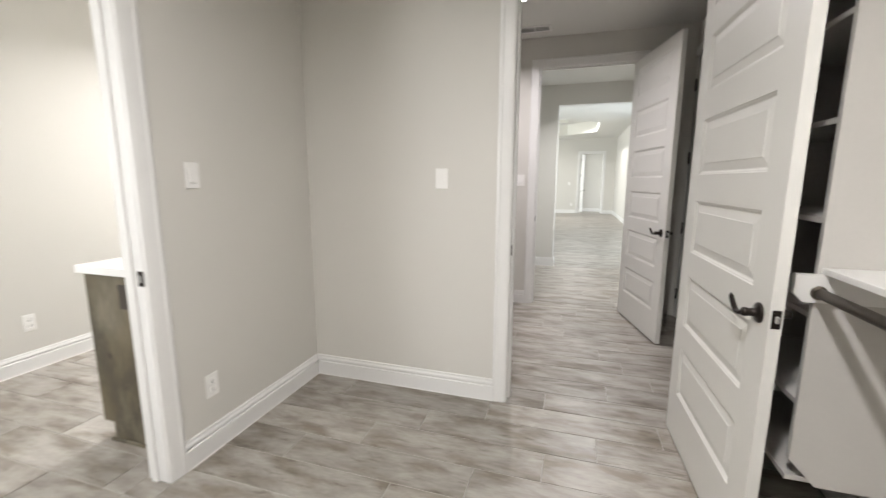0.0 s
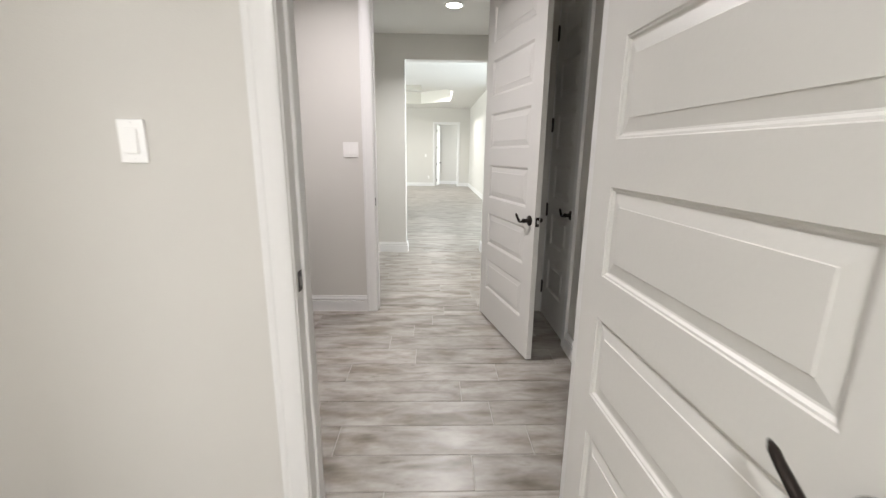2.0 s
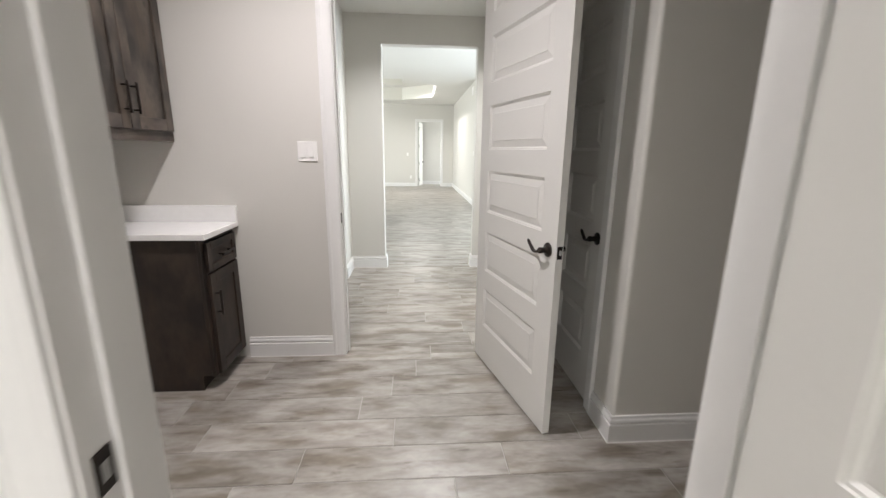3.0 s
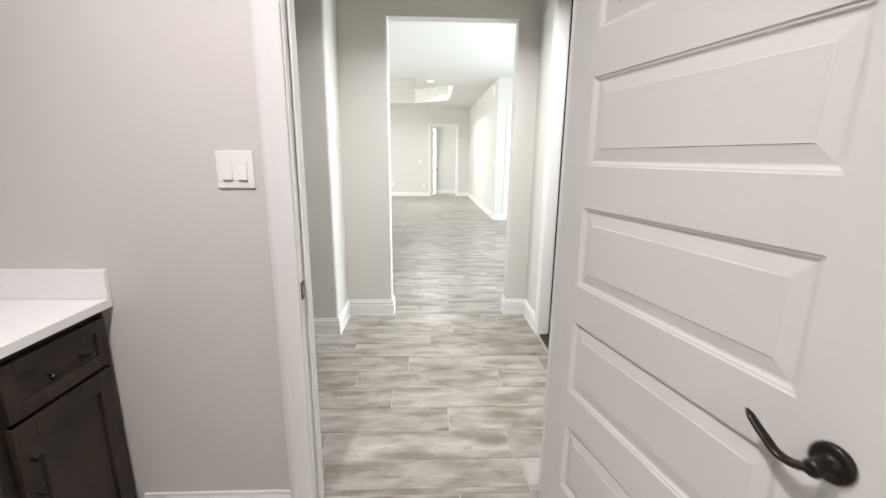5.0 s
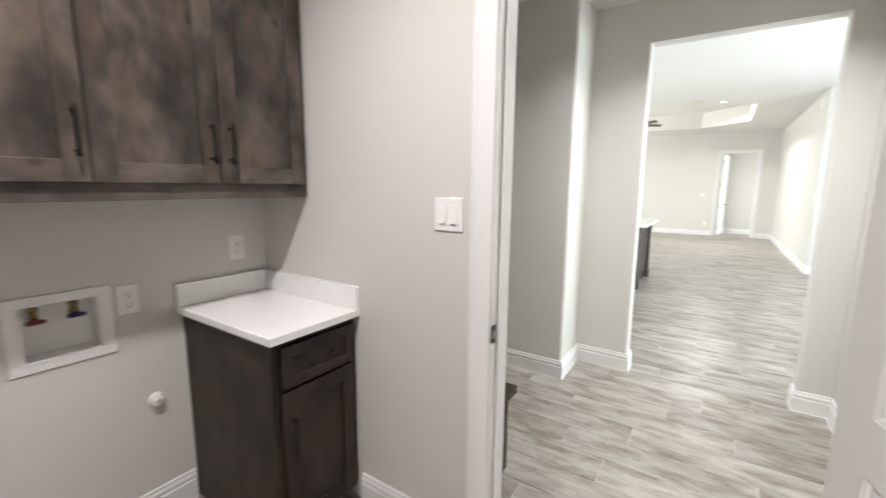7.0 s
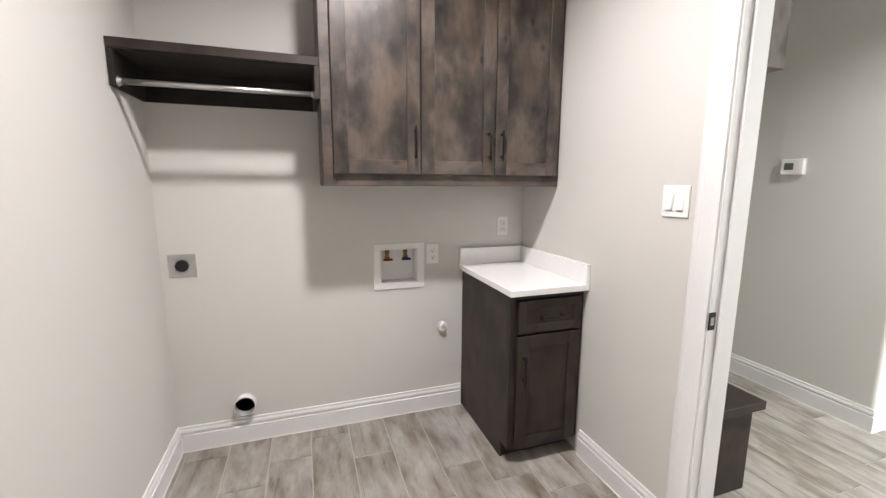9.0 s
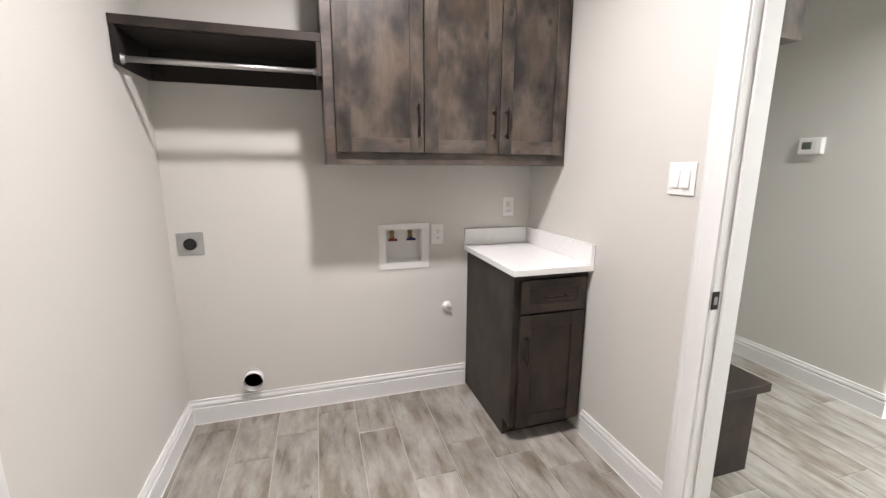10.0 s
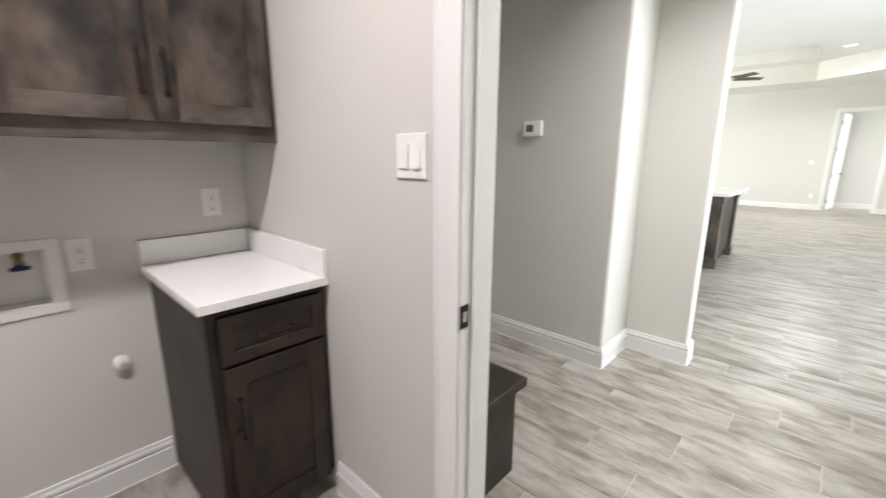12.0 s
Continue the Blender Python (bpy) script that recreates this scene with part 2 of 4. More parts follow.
# stained alder with the shade inside the open shelf put into its colour
ALDER_SHADED = wood_material("shaded_alder_inside", (0.006, 0.0045, 0.004), (0.010, 0.0075, 0.006), (0.016, 0.012, 0.010), (0.013, 0.009, 0.006), rough=0.8, along=1)
VANITY = wood_material("grey_stained_alder", (0.070, 0.060, 0.040), (0.125, 0.110, 0.076), (0.18, 0.16, 0.115), (0.13, 0.105, 0.062), rough=0.45)

# ---- building helpers ----


def part(name, bm, mat, parent=None, label=""):
    bm.normal_update()
    me = bpy.data.meshes.new(name)
    bm.to_mesh(me)
    bm.free()
    me.materials.append(mat)
    ob = new(name, me)
    if parent is not None:
        ob.parent = parent
    return tagged(ob, label)


def thing(name, label, category, group="", at=None):
    ob = new(name)
    if at is not None:
        ob.matrix_world = at
    return tagged(ob, label, category, group)


def box(bm, x0, x1, y0, y1, z0, z1, bevel=0.0, seg=1):
    vs = [bm.verts.new((x, y, z)) for x in (x0, x1) for y in (y0, y1) for z in (z0, z1)]
    fs = [bm.faces.new([vs[i] for i in f]) for f in ((0, 1, 3, 2), (4, 6, 7, 5), (0, 4, 5, 1), (2, 3, 7, 6), (0, 2, 6, 4), (1, 5, 7, 3))]
    if bevel:
        edges = list({e for f in fs for e in f.edges})
        bmesh.ops.bevel(bm, geom=edges, offset=bevel, segments=seg, affect="EDGES", profile=0.5)
    return bm


def boxes(*dims, bevel=0.0, seg=1):
    bm = bmesh.new()
    for d in dims:
        box(bm, *d, bevel=bevel, seg=seg)
    return bm


def prism(bm, outline, z0, z1, soften=(), radius=0.02):
    """An upright block on a plan outline; the corners named in soften are rounded like bullnose plaster."""
    pts, n = [], len(outline)
    for i, p in enumerate(outline):
        if i in soften:
            a, b = Vector(outline[i - 1]) - Vector(p), Vector(outline[(i + 1) % n]) - Vector(p)
            a.normalize(), b.normalize()
            c = Vector(p) + (a + b) * radius
            for k in range(6):
                w = k / 5 * math.pi / 2
                pts.append(tuple(c - b * radius * math.cos(w) - a * radius * math.sin(w)))
        else:
            pts.append(p)
    lo, hi = [bm.verts.new((*p, z0)) for p in pts], [bm.verts.new((*p, z1)) for p in pts]
    bm.faces.new(lo), bm.faces.new(hi)
    for i in range(len(pts)):
        j = (i + 1) % len(pts)
        bm.faces.new((lo[i], lo[j], hi[j], hi[i]))
    bmesh.ops.recalc_face_normals(bm, faces=bm.faces)
    return bm


def sweep(bm, path, profile, flip=False, ends=True):
    """Draws a profile of (out, up) along a plan path of (x, y); out is to the left of the way, or to its right with flip."""
    side = -1 if flip else 1
    rings, n = [], len(path)
    for i, p in enumerate(path):
        p = Vector(p)
        dirs = []
        if i > 0:
            dirs.append((p - Vector(path[i - 1])).normalized())
        if i < n - 1:
            dirs.append((Vector(path[i + 1]) - p).normalized())
        norms = [Vector((-d.y, d.x)) * side for d in dirs]
        m = norms[0] if len(norms) == 1 else (norms[0] + norms[1]) / (1 + norms[0].dot(norms[1]))
        rings.append([bm.verts.new((p.x + m.x * o, p.y + m.y * o, u)) for o, u in profile])
    for a, b in zip(rings, rings[1:]):
        for k in range(len(profile)):
            j = (k + 1) % len(profile)
            bm.faces.new((a[k], a[j], b[j], b[k]))
    if ends:
        bm.faces.new(rings[0]), bm.faces.new(rings[-1])
    bmesh.ops.recalc_face_normals(bm, faces=bm.faces)
    return bm


def tube(bm, points, radii, sides=10, flat=1.0, caps=True):
    """A round bar through points, with a radius at each; flat squeezes it across."""
    rings, n = [], len(points)
    for i, p in enumerate(points):
        p = Vector(p)
        d = (Vector(points[min(i + 1, n - 1)]) - Vector(points[max(i - 1, 0)])).normalized()
        u = d.cross(Vector((0, 0, 1)))
        u = u.normalized() if u.length > 0.01 else Vector((1, 0, 0))
        v = d.cross(u).normalized()
        r = radii[i] if isinstance(radii, (list, tuple)) else radii
        rings.append([bm.verts.new(p + u * r * math.cos(2 * math.pi * k / sides) + v * r * flat * math.sin(2 * math.pi * k / sides)) for k in range(sides)])
    for a, b in zip(rings, rings[1:]):
        for k in range(sides):
            f = bm.faces.new((a[k], a[(k + 1) % sides], b[(k + 1) % sides], b[k]))
            f.smooth = True
    if caps:
        bm.faces.new(rings[0]), bm.faces.new(rings[-1])
    bmesh.ops.recalc_face_normals(bm, faces=bm.faces)
    return bm


def lathe(bm, m, profile, sides=24):
    """A turned shape of (radius, height) about the z axis of the pose m."""
    rings = [[bm.verts.new(m @ Vector((r * math.cos(2 * math.pi * k / sides), r * math.sin(2 * math.pi * k / sides), h))) for k in range(sides)] for r, h in profile]
    for a, b in zip(rings, rings[1:]):
        for k in range(sides):
            f = bm.faces.new((a[k], a[(k + 1) % sides], b[(k + 1) % sides], b[k]))
            f.smooth = True
    bm.faces.new(rings[-1])
    bm.faces.new(rings[0])
    bmesh.ops.recalc_face_normals(bm, faces=bm.faces)
    return bm


def structure(name, bm, mat):
    return tagged(part(name, bm, mat), kind="structure")


# ---- walls, ceilings, floor slab ----
TOP = 3.9
WA0, WA1 = 2.825, 2.975      # wall between closet and laundry
WB0, WB1 = 4.955, 5.080      # wall between laundry and hall
D1L, D1R, D2L, D2R, HEAD = 0.363, 1.276, 0.314, 1.22, 2.44
LIN = 0.018                  # jamb boards
CW = 0.082                   # casing width


def wall_x(name, y0, y1, spans, z1=TOP, holes=()):
    """A wall along x: spans of (x0, x1) solid to the top, holes of (x0, x1, sill, head)."""
    bm = bmesh.new()
    for a, b in spans:
        box(bm, a, b, y0, y1, 0, z1)
    for a, b, sill, head in holes:
        box(bm, a, b, y0, y1, head, z1)
        if sill > 0:
            box(bm, a, b, y0, y1, 0, sill)
    return structure(name, bm, PAINT)


def wall_y(name, x0, x1, spans, z1=TOP, holes=()):
    bm = bmesh.new()
    for a, b in spans:
        box(bm, x0, x1, a, b, 0, z1)
    for a, b, sill, head in holes:
        box(bm, x0, x1, a, b, head, z1)
        if sill > 0:
            box(bm, x0, x1, a, b, 0, sill)
    return structure(name, bm, PAINT)


wall_x("wall_closet_laundry", WA0, WA1, [(-0.96, D1L - LIN), (D1R + LIN, 3.05)], holes=[(D1L - LIN, D1R + LIN, 0, HEAD + LIN)])
wall_x("wall_laundry_hall", WB0, WB1, [(-0.98, D2L - LIN), (D2R + LIN, 1.79)], holes=[(D2L - LIN, D2R + LIN, 0, HEAD + LIN)])
B0, B1 = 0.78, 1.69          # doorway to the bath, in the west wall
wall_y("wall_closet_west", -1.07, -0.96, [(-0.62, B0 - LIN), (B1 + LIN, WA1)], holes=[(B0 - LIN, B1 + LIN, 0, HEAD + LIN)])
wall_y("wall_laundry_west", -1.09, -0.98, [(WA1, 4.048), (4.262, WB1)], holes=[(4.048, 4.262, 0.823, 1.019)])
wall_x("wall_closet_south", -0.62, -0.5, [(-3.12, -2.85), (-1.9, 2.02)], holes=[(-2.85, -1.9, 0.95, 2.15)])
wall_y("wall_closet_east", 1.78, 2.02, [(-0.5, WA0)])
wall_y("wall_laundry_east", 2.93, 3.05, [(WA1, 4.02)])
bm = bmesh.new()
C0, C1 = 4.30, 4.93          # laundry closet doorway
prism(bm, [(1.705, 4.02), (2.93, 4.02), (2.93, 4.14), (1.825, 4.14), (1.825, C0 - LIN), (1.705, C0 - LIN)], 0, TOP, soften=(0,), radius=0.018)
box(bm, 1.705, 1.825, C0 - LIN, C1 + LIN, HEAD + LIN, TOP)
structure("wall_laundry_closet", bm, PAINT)
wall_y("wall_store_east", 2.93, 3.05, [(4.14, WB1)])
wall_x("wall_store_north", WB0 + 0.02, WB1, [(1.79, 2.93)])
# hall
bm = bmesh.new()
prism(bm, [(-1.37, 6.668), (0.045, 6.668), (0.045, 7.22), (-1.37, 7.22)], 0, TOP, soften=(1,), radius=0.02)
structure("wall_hall_thermostat", bm, PAINT)
bm = bmesh.new()
prism(bm, [(0.045, 7.10), (0.434, 7.10), (0.434, 7.22), (0.045, 7.22)], 0, 2.44, soften=(1, 2), radius=0.018)
prism(bm, [(1.457, 7.10), (1.755, 7.10), (1.755, 7.22), (1.457, 7.22)], 0, 2.44, soften=(0, 3), radius=0.018)
box(bm, 0.045, 1.755, 7.10, 7.22, 2.44, TOP)
structure("wall_hall_north", bm, PAINT)
E0, E1 = 5.70, 6.615         # side door
wall_y("wall_hall_east", 1.635, 1.755, [(WB1, E0 - LIN), (E1 + LIN, 7.10)], holes=[(E0 - LIN, E1 + LIN, 0, HEAD + LIN)])
wall_y("wall_hall_west", -1.37, -1.25, [(WB1, 6.668)])
# great room
wall_x("wall_great_south_west", 7.10, 7.22, [(-6.12, -1.37)])
wall_x("wall_great_south_east", 7.10, 7.22, [(1.755, 4.72)])
wall_y("wall_great_west", -6.12, -6.0, [(7.22, 9.6), (17.4, 18.77)], holes=[(9.6, 17.4, 0.25, 2.5)])
wall_y("wall_great_east", 4.6, 4.72, [(7.22, 7.5), (11.1, 12.87)], holes=[(7.5, 11.1, 0.25, 2.5)])
F0, F1 = 0.90, 1.80          # far doorway
wall_x("wall_great_north", 18.65, 18.77, [(-6.0, F0 - LIN), (F1 + LIN, 2.275)], holes=[(F0 - LIN, F1 + LIN, 0, HEAD + LIN)])
wall_y("wall_great_north_east", 2.275, 2.395, [(12.87, 18.77)])
S0, S1 = 2.566, 3.39          # doorway in the return wall
wall_x("wall_great_return", 12.87, 12.99, [(2.395, S0 - LIN), (S1 + LIN, 4.72)], holes=[(S0 - LIN, S1 + LIN, 0, HEAD + LIN)])
# rooms behind the far doorways
wall_x("wall_far_room_north", 19.85, 19.97, [(-1.0, 4.4)])
wall_y("wall_far_room_west", -1.12, -1.0, [(18.77, 19.97)])
# unseen wall; its opening is made up for the fill lamp
wall_y("wall_far_room_east", 4.4, 4.52, [(18.77, 18.88), (19.72, 19.97)], holes=[(18.88, 19.72, 0.5, 2.3)])
wall_x("wall_side_room_north", 15.4, 15.52, [(2.395, 4.72)])
wall_y("wall_side_room_east", 4.6, 4.72, [(12.99, 15.4)])
# bath
wall_y("wall_bath_west", -3.12, -2.91, [(-0.5, 4.3)])
wall_x("wall_bath_north", 4.3, 4.42, [(-3.12, -1.09)])

structure("floor", boxes((-6.12, 4.72, -0.62, 19.97, -0.15, -0.003)), GROUT)
structure("ceiling", boxes((-3.12, 3.05, -0.62, 6.7, H_LOW, H_LOW + 0.06), (0.045, 1.64, 6.7, 7.10, H_LOW, H_LOW + 0.06)), CEILING)
OUT = [(-2.55, 17.34), (0.37, 17.34), (1.385, 16.45), (1.385, 14.0), (0.5, 13.1), (-2.6, 13.1), (-3.6, 14.0), (-3.6, 16.45)]
INN = [(-2.6, 16.77), (0.41, 16.77), (0.41, 13.8), (-2.6, 13.8)]


def ring_slab(bm, outer, inner, z):
    a = [bm.verts.new((*p, z)) for p in outer]
    b = [bm.verts.new((*p, z)) for p in inner]
    edges = [bm.edges.new((v[i], v[(i + 1) % len(v)])) for v in (a, b) for i in range(len(v))]
    bmesh.ops.triangle_fill(bm, use_beauty=True, edges=edges)


side = bmesh.new()
for pts, z0, z1 in ((OUT, H_HIGH, 3.45), (INN, 3.45, 3.7)):
    lo, hi = [side.verts.new((*p, z0)) for p in pts], [side.verts.new((*p, z1)) for p in pts]
    for i in range(len(pts)):
        j = (i + 1) % len(pts)
        side.faces.new((lo[i], lo[j], hi[j], hi[i]))
structure("trim_tray_sides", side, CREAM)
bm = bmesh.new()
ring_slab(bm, [(-6.12, 7.16), (4.72, 7.16), (4.72, 19.97), (-6.12, 19.97)], OUT, H_HIGH)
ring_slab(bm, OUT, INN, 3.45)
bm.faces.new([bm.verts.new((*p, 3.7)) for p in INN])
structure("ceiling_great", bm, CEILING)
structure("roof", boxes((-6.4, 5.0, -0.9, 20.3, TOP, TOP + 0.12)), CEILING)
structure("ground", boxes((-400, 400, -400, 400, -0.40, -0.16)), OUTSIDE)

# ---- baseboards ----
BASE = [(0, 0), (0.017, 0), (0.017, 0.090), (0.0155, 0.0925), (0.0095, 0.094), (0.0095, 0.100), (0.0140, 0.1025), (0.0150, 0.108), (0.0135, 0.116), (0.0095, 0.123), (0.0085, 0.129), (0.0085, 0.134), (0.0065, 0.137), (0, 0.137)]


def baseboard(path, flip=False):
    structure("baseboard", sweep(bmesh.new(), path, BASE, flip), TRIM)
    # painter's caulk line where the board meets the floor
    structure("caulk_line", sweep(bmesh.new(), path, [(0.0172, 0.0), (0.0205, 0.0), (0.0172, 0.004)], flip), CAULK)


baseboard([(D1L - CW, WA0), (-0.96, WA0), (-0.96, B1 + CW)])
baseboard([(D2L - CW, WB0), (-0.315, WB0)])
baseboard([(-0.98, 4.54), (-0.98, WA1), (D1L - CW, WA1)])
baseboard([(D1R + CW, WA1), (2.93, WA1), (2.93, 4.02), (1.705, 4.02), (1.705, C0 - 0.075)])
baseboard([(-1.25, 6.668), (0.045, 6.668), (0.045, 7.10), (0.434, 7.10), (0.434, 7.22), (-1.37, 7.22)], flip=True)
baseboard([(4.6, 7.22), (1.457, 7.22), (1.457, 7.10), (1.635, 7.10), (1.635, E1 + CW)], flip=True)
baseboard([(1.635, E0 - CW), (1.635, WB1), (D2R + CW, WB1)], flip=True)
baseboard([(-6.0, 18.65), (F0 - CW, 18.65)], flip=True)
baseboard([(F1 + CW, 18.65), (2.275, 18.65), (2.275, 12.87), (S0 - CW, 12.87)], flip=True)
baseboard([(-1.0, 19.85), (4.4, 19.85)], flip=True)
baseboard([(-2.91, -0.5), (-2.91, 4.3), (-1.09, 4.3)], flip=True)
baseboard([(2.395, 15.4), (4.6, 15.4)], flip=True)

# ---- doorways: jambs, stops, casings ----
CASE = [(0, 0), (0, 0.016), (0.012, 0.019), (0.022, 0.019), (0.029, 0.0165), (0.048, 0.0155), (0.070, 0.0138), (0.084, 0.0115), (0.093, 0.009), (0.095, 0)]


def doorway(number, axis, face0, face1, a, b, sides=(True, True), stop=None, head=HEAD):
    """Jamb boards, stops and casings of an opening from a to b; axis 0: the wall runs along x, 1: along y."""
    root = tagged(new("door_%d" % number), kind="structure")

    def put(u0, u1, v0, v1, z0, z1):
        return (u0, u1, v0, v1, z0, z1) if axis == 0 else (v0, v1, u0, u1, z0, z1)
    part("jamb", boxes(put(a - LIN, a, face0, face1, 0, head + LIN), put(b, b + LIN, face0, face1, 0, head + LIN), put(a, b, face0, face1, head, head + LIN), bevel=0.001), TRIM, root)
    if stop:
        s0, s1 = stop
        part("door_stop", boxes(put(a, a + 0.011, s0, s1, 0, head), put(b - 0.011, b, s0, s1, 0, head), put(a + 0.011, b - 0.011, s0, s1, head - 0.011, head), bevel=0.002), TRIM, root)
    for which, face, way in ((0, face0, -1), (1, face1, 1)):
        if not sides[which]:
            continue
        bm = bmesh.new()
        path = [(a - 0.004, 0), (a - 0.004, head + 0.004), (b + 0.004, head + 0.004), (b + 0.004, 0)]
        rings = []
        for i, p in enumerate(path):
            mx = -1 if i < 2 else 1
            mz = 1 if i in (1, 2) else 0
            ring = []
            for o, thick in CASE:
                w = CW - o * CW / 0.095
                u, z, v = p[0] + mx * w, p[1] + mz * w, face + way * thick
                ring.append(bm.verts.new((u, v, z) if axis == 0 else (v, u, z)))
            rings.append(ring)
        for r0, r1 in zip(rings, rings[1:]):
            for k in range(len(CASE)):
                j = (k + 1) % len(CASE)
                bm.faces.new((r0[k], r0[j], r1[j], r1[k]))
        bm.faces.new(rings[0]), bm.faces.new(rings[-1])
        bmesh.ops.recalc_face_normals(bm, faces=bm.faces)
        part("casing", bm, TRIM, root)
    return root


def strike(root, axis, u, v, way, z=0.93):
    """A latch strike plate on a jamb face."""
    bm = bmesh.new()
    if axis == 0:
        box(bm, min(u, u + way * 0.0025), max(u, u + way * 0.0025), v - 0.016, v + 0.016, z - 0.032, z + 0.032, bevel=0.001)
    else:
        box(bm, v - 0.016, v + 0.016, min(u, u + way * 0.0025), max(u, u + way * 0.0025), z - 0.032, z + 0.032, bevel=0.001)
    plate = part("strike_plate", bm, BRONZE, root, "dark bronze strike plate")
    bm = bmesh.new()
    u2 = u + way * 0.003
    if axis == 0:
        box(bm, min(u2, u2 + way * 0.001), max(u2, u2 + way * 0.001), v - 0.007, v + 0.007, z - 0.014, z + 0.014)
    else:
        box(bm, v - 0.007, v + 0.007, min(u2, u2 + way * 0.001), max(u2, u2 + way * 0.001), z - 0.014, z + 0.014)
    part("strike_hole", bm, GREYPLASTIC, plate)


r1 = doorway(1, 0, WA0, WA1, D1L, D1R, stop=(WA0 + 0.056, WA0 + 0.092))
strike(r1, 0, D1L, WA0 + 0.034, 1)
r2 = doorway(2, 0, WB0, WB1, D2L, D2R, stop=(WB0 + 0.038, WB0 + 0.075))
strike(r2, 0, D2L, WB0 + 0.010, 1)
r3 = doorway(3, 1, -1.07, -0.96, B0, B1, stop=(-1.047, -1.012))
strike(r3, 1, B1, -0.978, -1)
r4 = doorway(4, 1, 1.705, 1.825, C0, C1, stop=(1.750, 1.785), sides=(False, False))
part("casing", boxes((1.688, 1.705, C0 - 0.075, C0 - 0.004, 0, HEAD + 0.075), (1.688, 1.705, C0 - 0.004, WB0 - 0.002, HEAD + 0.004, HEAD + 0.075), (1.684, 1.688, C0 - 0.075, C0 - 0.058, 0, HEAD + 0.075), bevel=0.0015), TRIM, r4)
r5 = doorway(5, 1, 1.635, 1.755, E0, E1, sides=(True, False))
part("threshold", boxes((1.640, 1.80, E0, E1, 0.0, 0.014), (1.700, 1.7195, E0, E1, 0.014, 0.024), bevel=0.003), THRESH, r5, "dark bronze door threshold")
part("weatherstrip", boxes((1.710, 1.7195, E1 - 0.012, E1, 0.026, HEAD), (1.710, 1.7195, E0, E0 + 0.012, 0.026, HEAD), (1.710, 1.7195, E0 + 0.012, E1 - 0.012, HEAD - 0.012, HEAD)), BLACK, r5, "black rubber weatherstrip")
doorway(6, 0, 18.65, 18.77, F0, F1, stop=(18.69, 18.72))
doorway(7, 0, 12.87, 12.99, S0, S1, stop=(12.91, 12.94))

# ---- panelled doors ----
PANELS = [(0.255, 0.501), (0.622, 0.869), (0.990, 1.236), (1.358, 1.604), (1.725, 1.969), (2.090, 2.331)]


def leaf_mesh(width, height=2.422, thick=0.035, stile=0.118, shut=0.134):
    """A moulded leaf with six stacked panels, drawn from the hinge corner along x, with a wider shutting stile, its thickness towards -y."""
    bm = bmesh.new()
    z0 = 0.010
    rails = [z0] + [z for p in PANELS for z in p] + [height]
    for s, y in ((-1, -thick), (1, 0.0)):
        def quad(a, b, c, d):
            bm.faces.new([bm.verts.new(v) for v in (a, b, c, d)])
        quad((0, y, z0), (stile, y, z0), (stile, y, height), (0, y, height))
        quad((width - shut, y, z0), (width, y, z0), (width, y, height), (width - shut, y, height))
        for k in range(0, len(rails), 2):
            quad((stile, y, rails[k]), (width - shut, y, rails[k]), (width - shut, y, rails[k + 1]), (stile, y, rails[k + 1]))
        for lo, hi in PANELS:
            steps = [(0, 0), (0.0025, 0.0035), (0.007, 0.0045), (0.012, 0.0095), (0.016, 0.0105), (0.048, 0.0045), (0.0495, 0.0025)]
            prev = None
            for inset, depth in steps:
                yy = y - s * depth
                ring = [bm.verts.new(v) for v in ((stile + inset, yy, lo + inset), (width - shut - inset, yy, lo + inset), (width - shut - inset, yy, hi - inset), (stile + inset, yy, hi - inset))]
                if prev:
                    for k in range(4):
                        bm.faces.new((prev[k], prev[(k + 1) % 4], ring[(k + 1) % 4], ring[k]))
                prev = ring
            bm.faces.new(prev)
    for x in (0, width):
        bm.faces.new([bm.verts.new(v) for v in ((x, 0, z0), (x, -thick, z0), (x, -thick, height), (x, 0, height))])
    for z in (z0, height):
        bm.faces.new([bm.verts.new(v) for v in ((0, 0, z), (width, 0, z), (width, -thick, z), (0, -thick, z))])
    bmesh.ops.remove_doubles(bm, verts=bm.verts, dist=0.00005)
    bmesh.ops.recalc_face_normals(bm, faces=bm.faces)
    return bm


def lever(leaf, x, y, way, z=0.918, hand=-1):
    """A rosette with a wave lever; way: the side it stands out to, hand: where its tip points along x."""
    bm = bmesh.new()
    lathe(bm, Matrix.Translation((x, y, z)) @ pose(0, 0, 0, -90 * way, 0, 0), [(0.033, 0), (0.033, 0.004), (0.030, 0.008), (0.022, 0.011), (0.014, 0.013), (0.0125, 0.030), (0.0145, 0.034), (0.0145, 0.046), (0.008, 0.052)], 28)
    rose = part("rosette", bm, BRONZE, leaf, "oil-rubbed bronze rosette")
    bm = bmesh.new()
    pts, rad = [], []
    for k in range(13):
        s = k / 12
        pts.append((x + hand * 0.112 * s, y + way * (0.042 + 0.004 * math.sin(s * 3.1)), z - 0.003 * math.sin(s * math.pi) - 0.010 * math.sin(min(1, s * 1.6) * math.pi) + 0.030 * max(0, s - 0.45) ** 1.5 * 2.6))
        rad.append(0.0115 - 0.0035 * s)
    rad[-1] = 0.003
    tube(bm, pts, rad, 12, flat=0.62)
    part("lever", bm, BRONZE, rose, "oil-rubbed bronze wave lever")


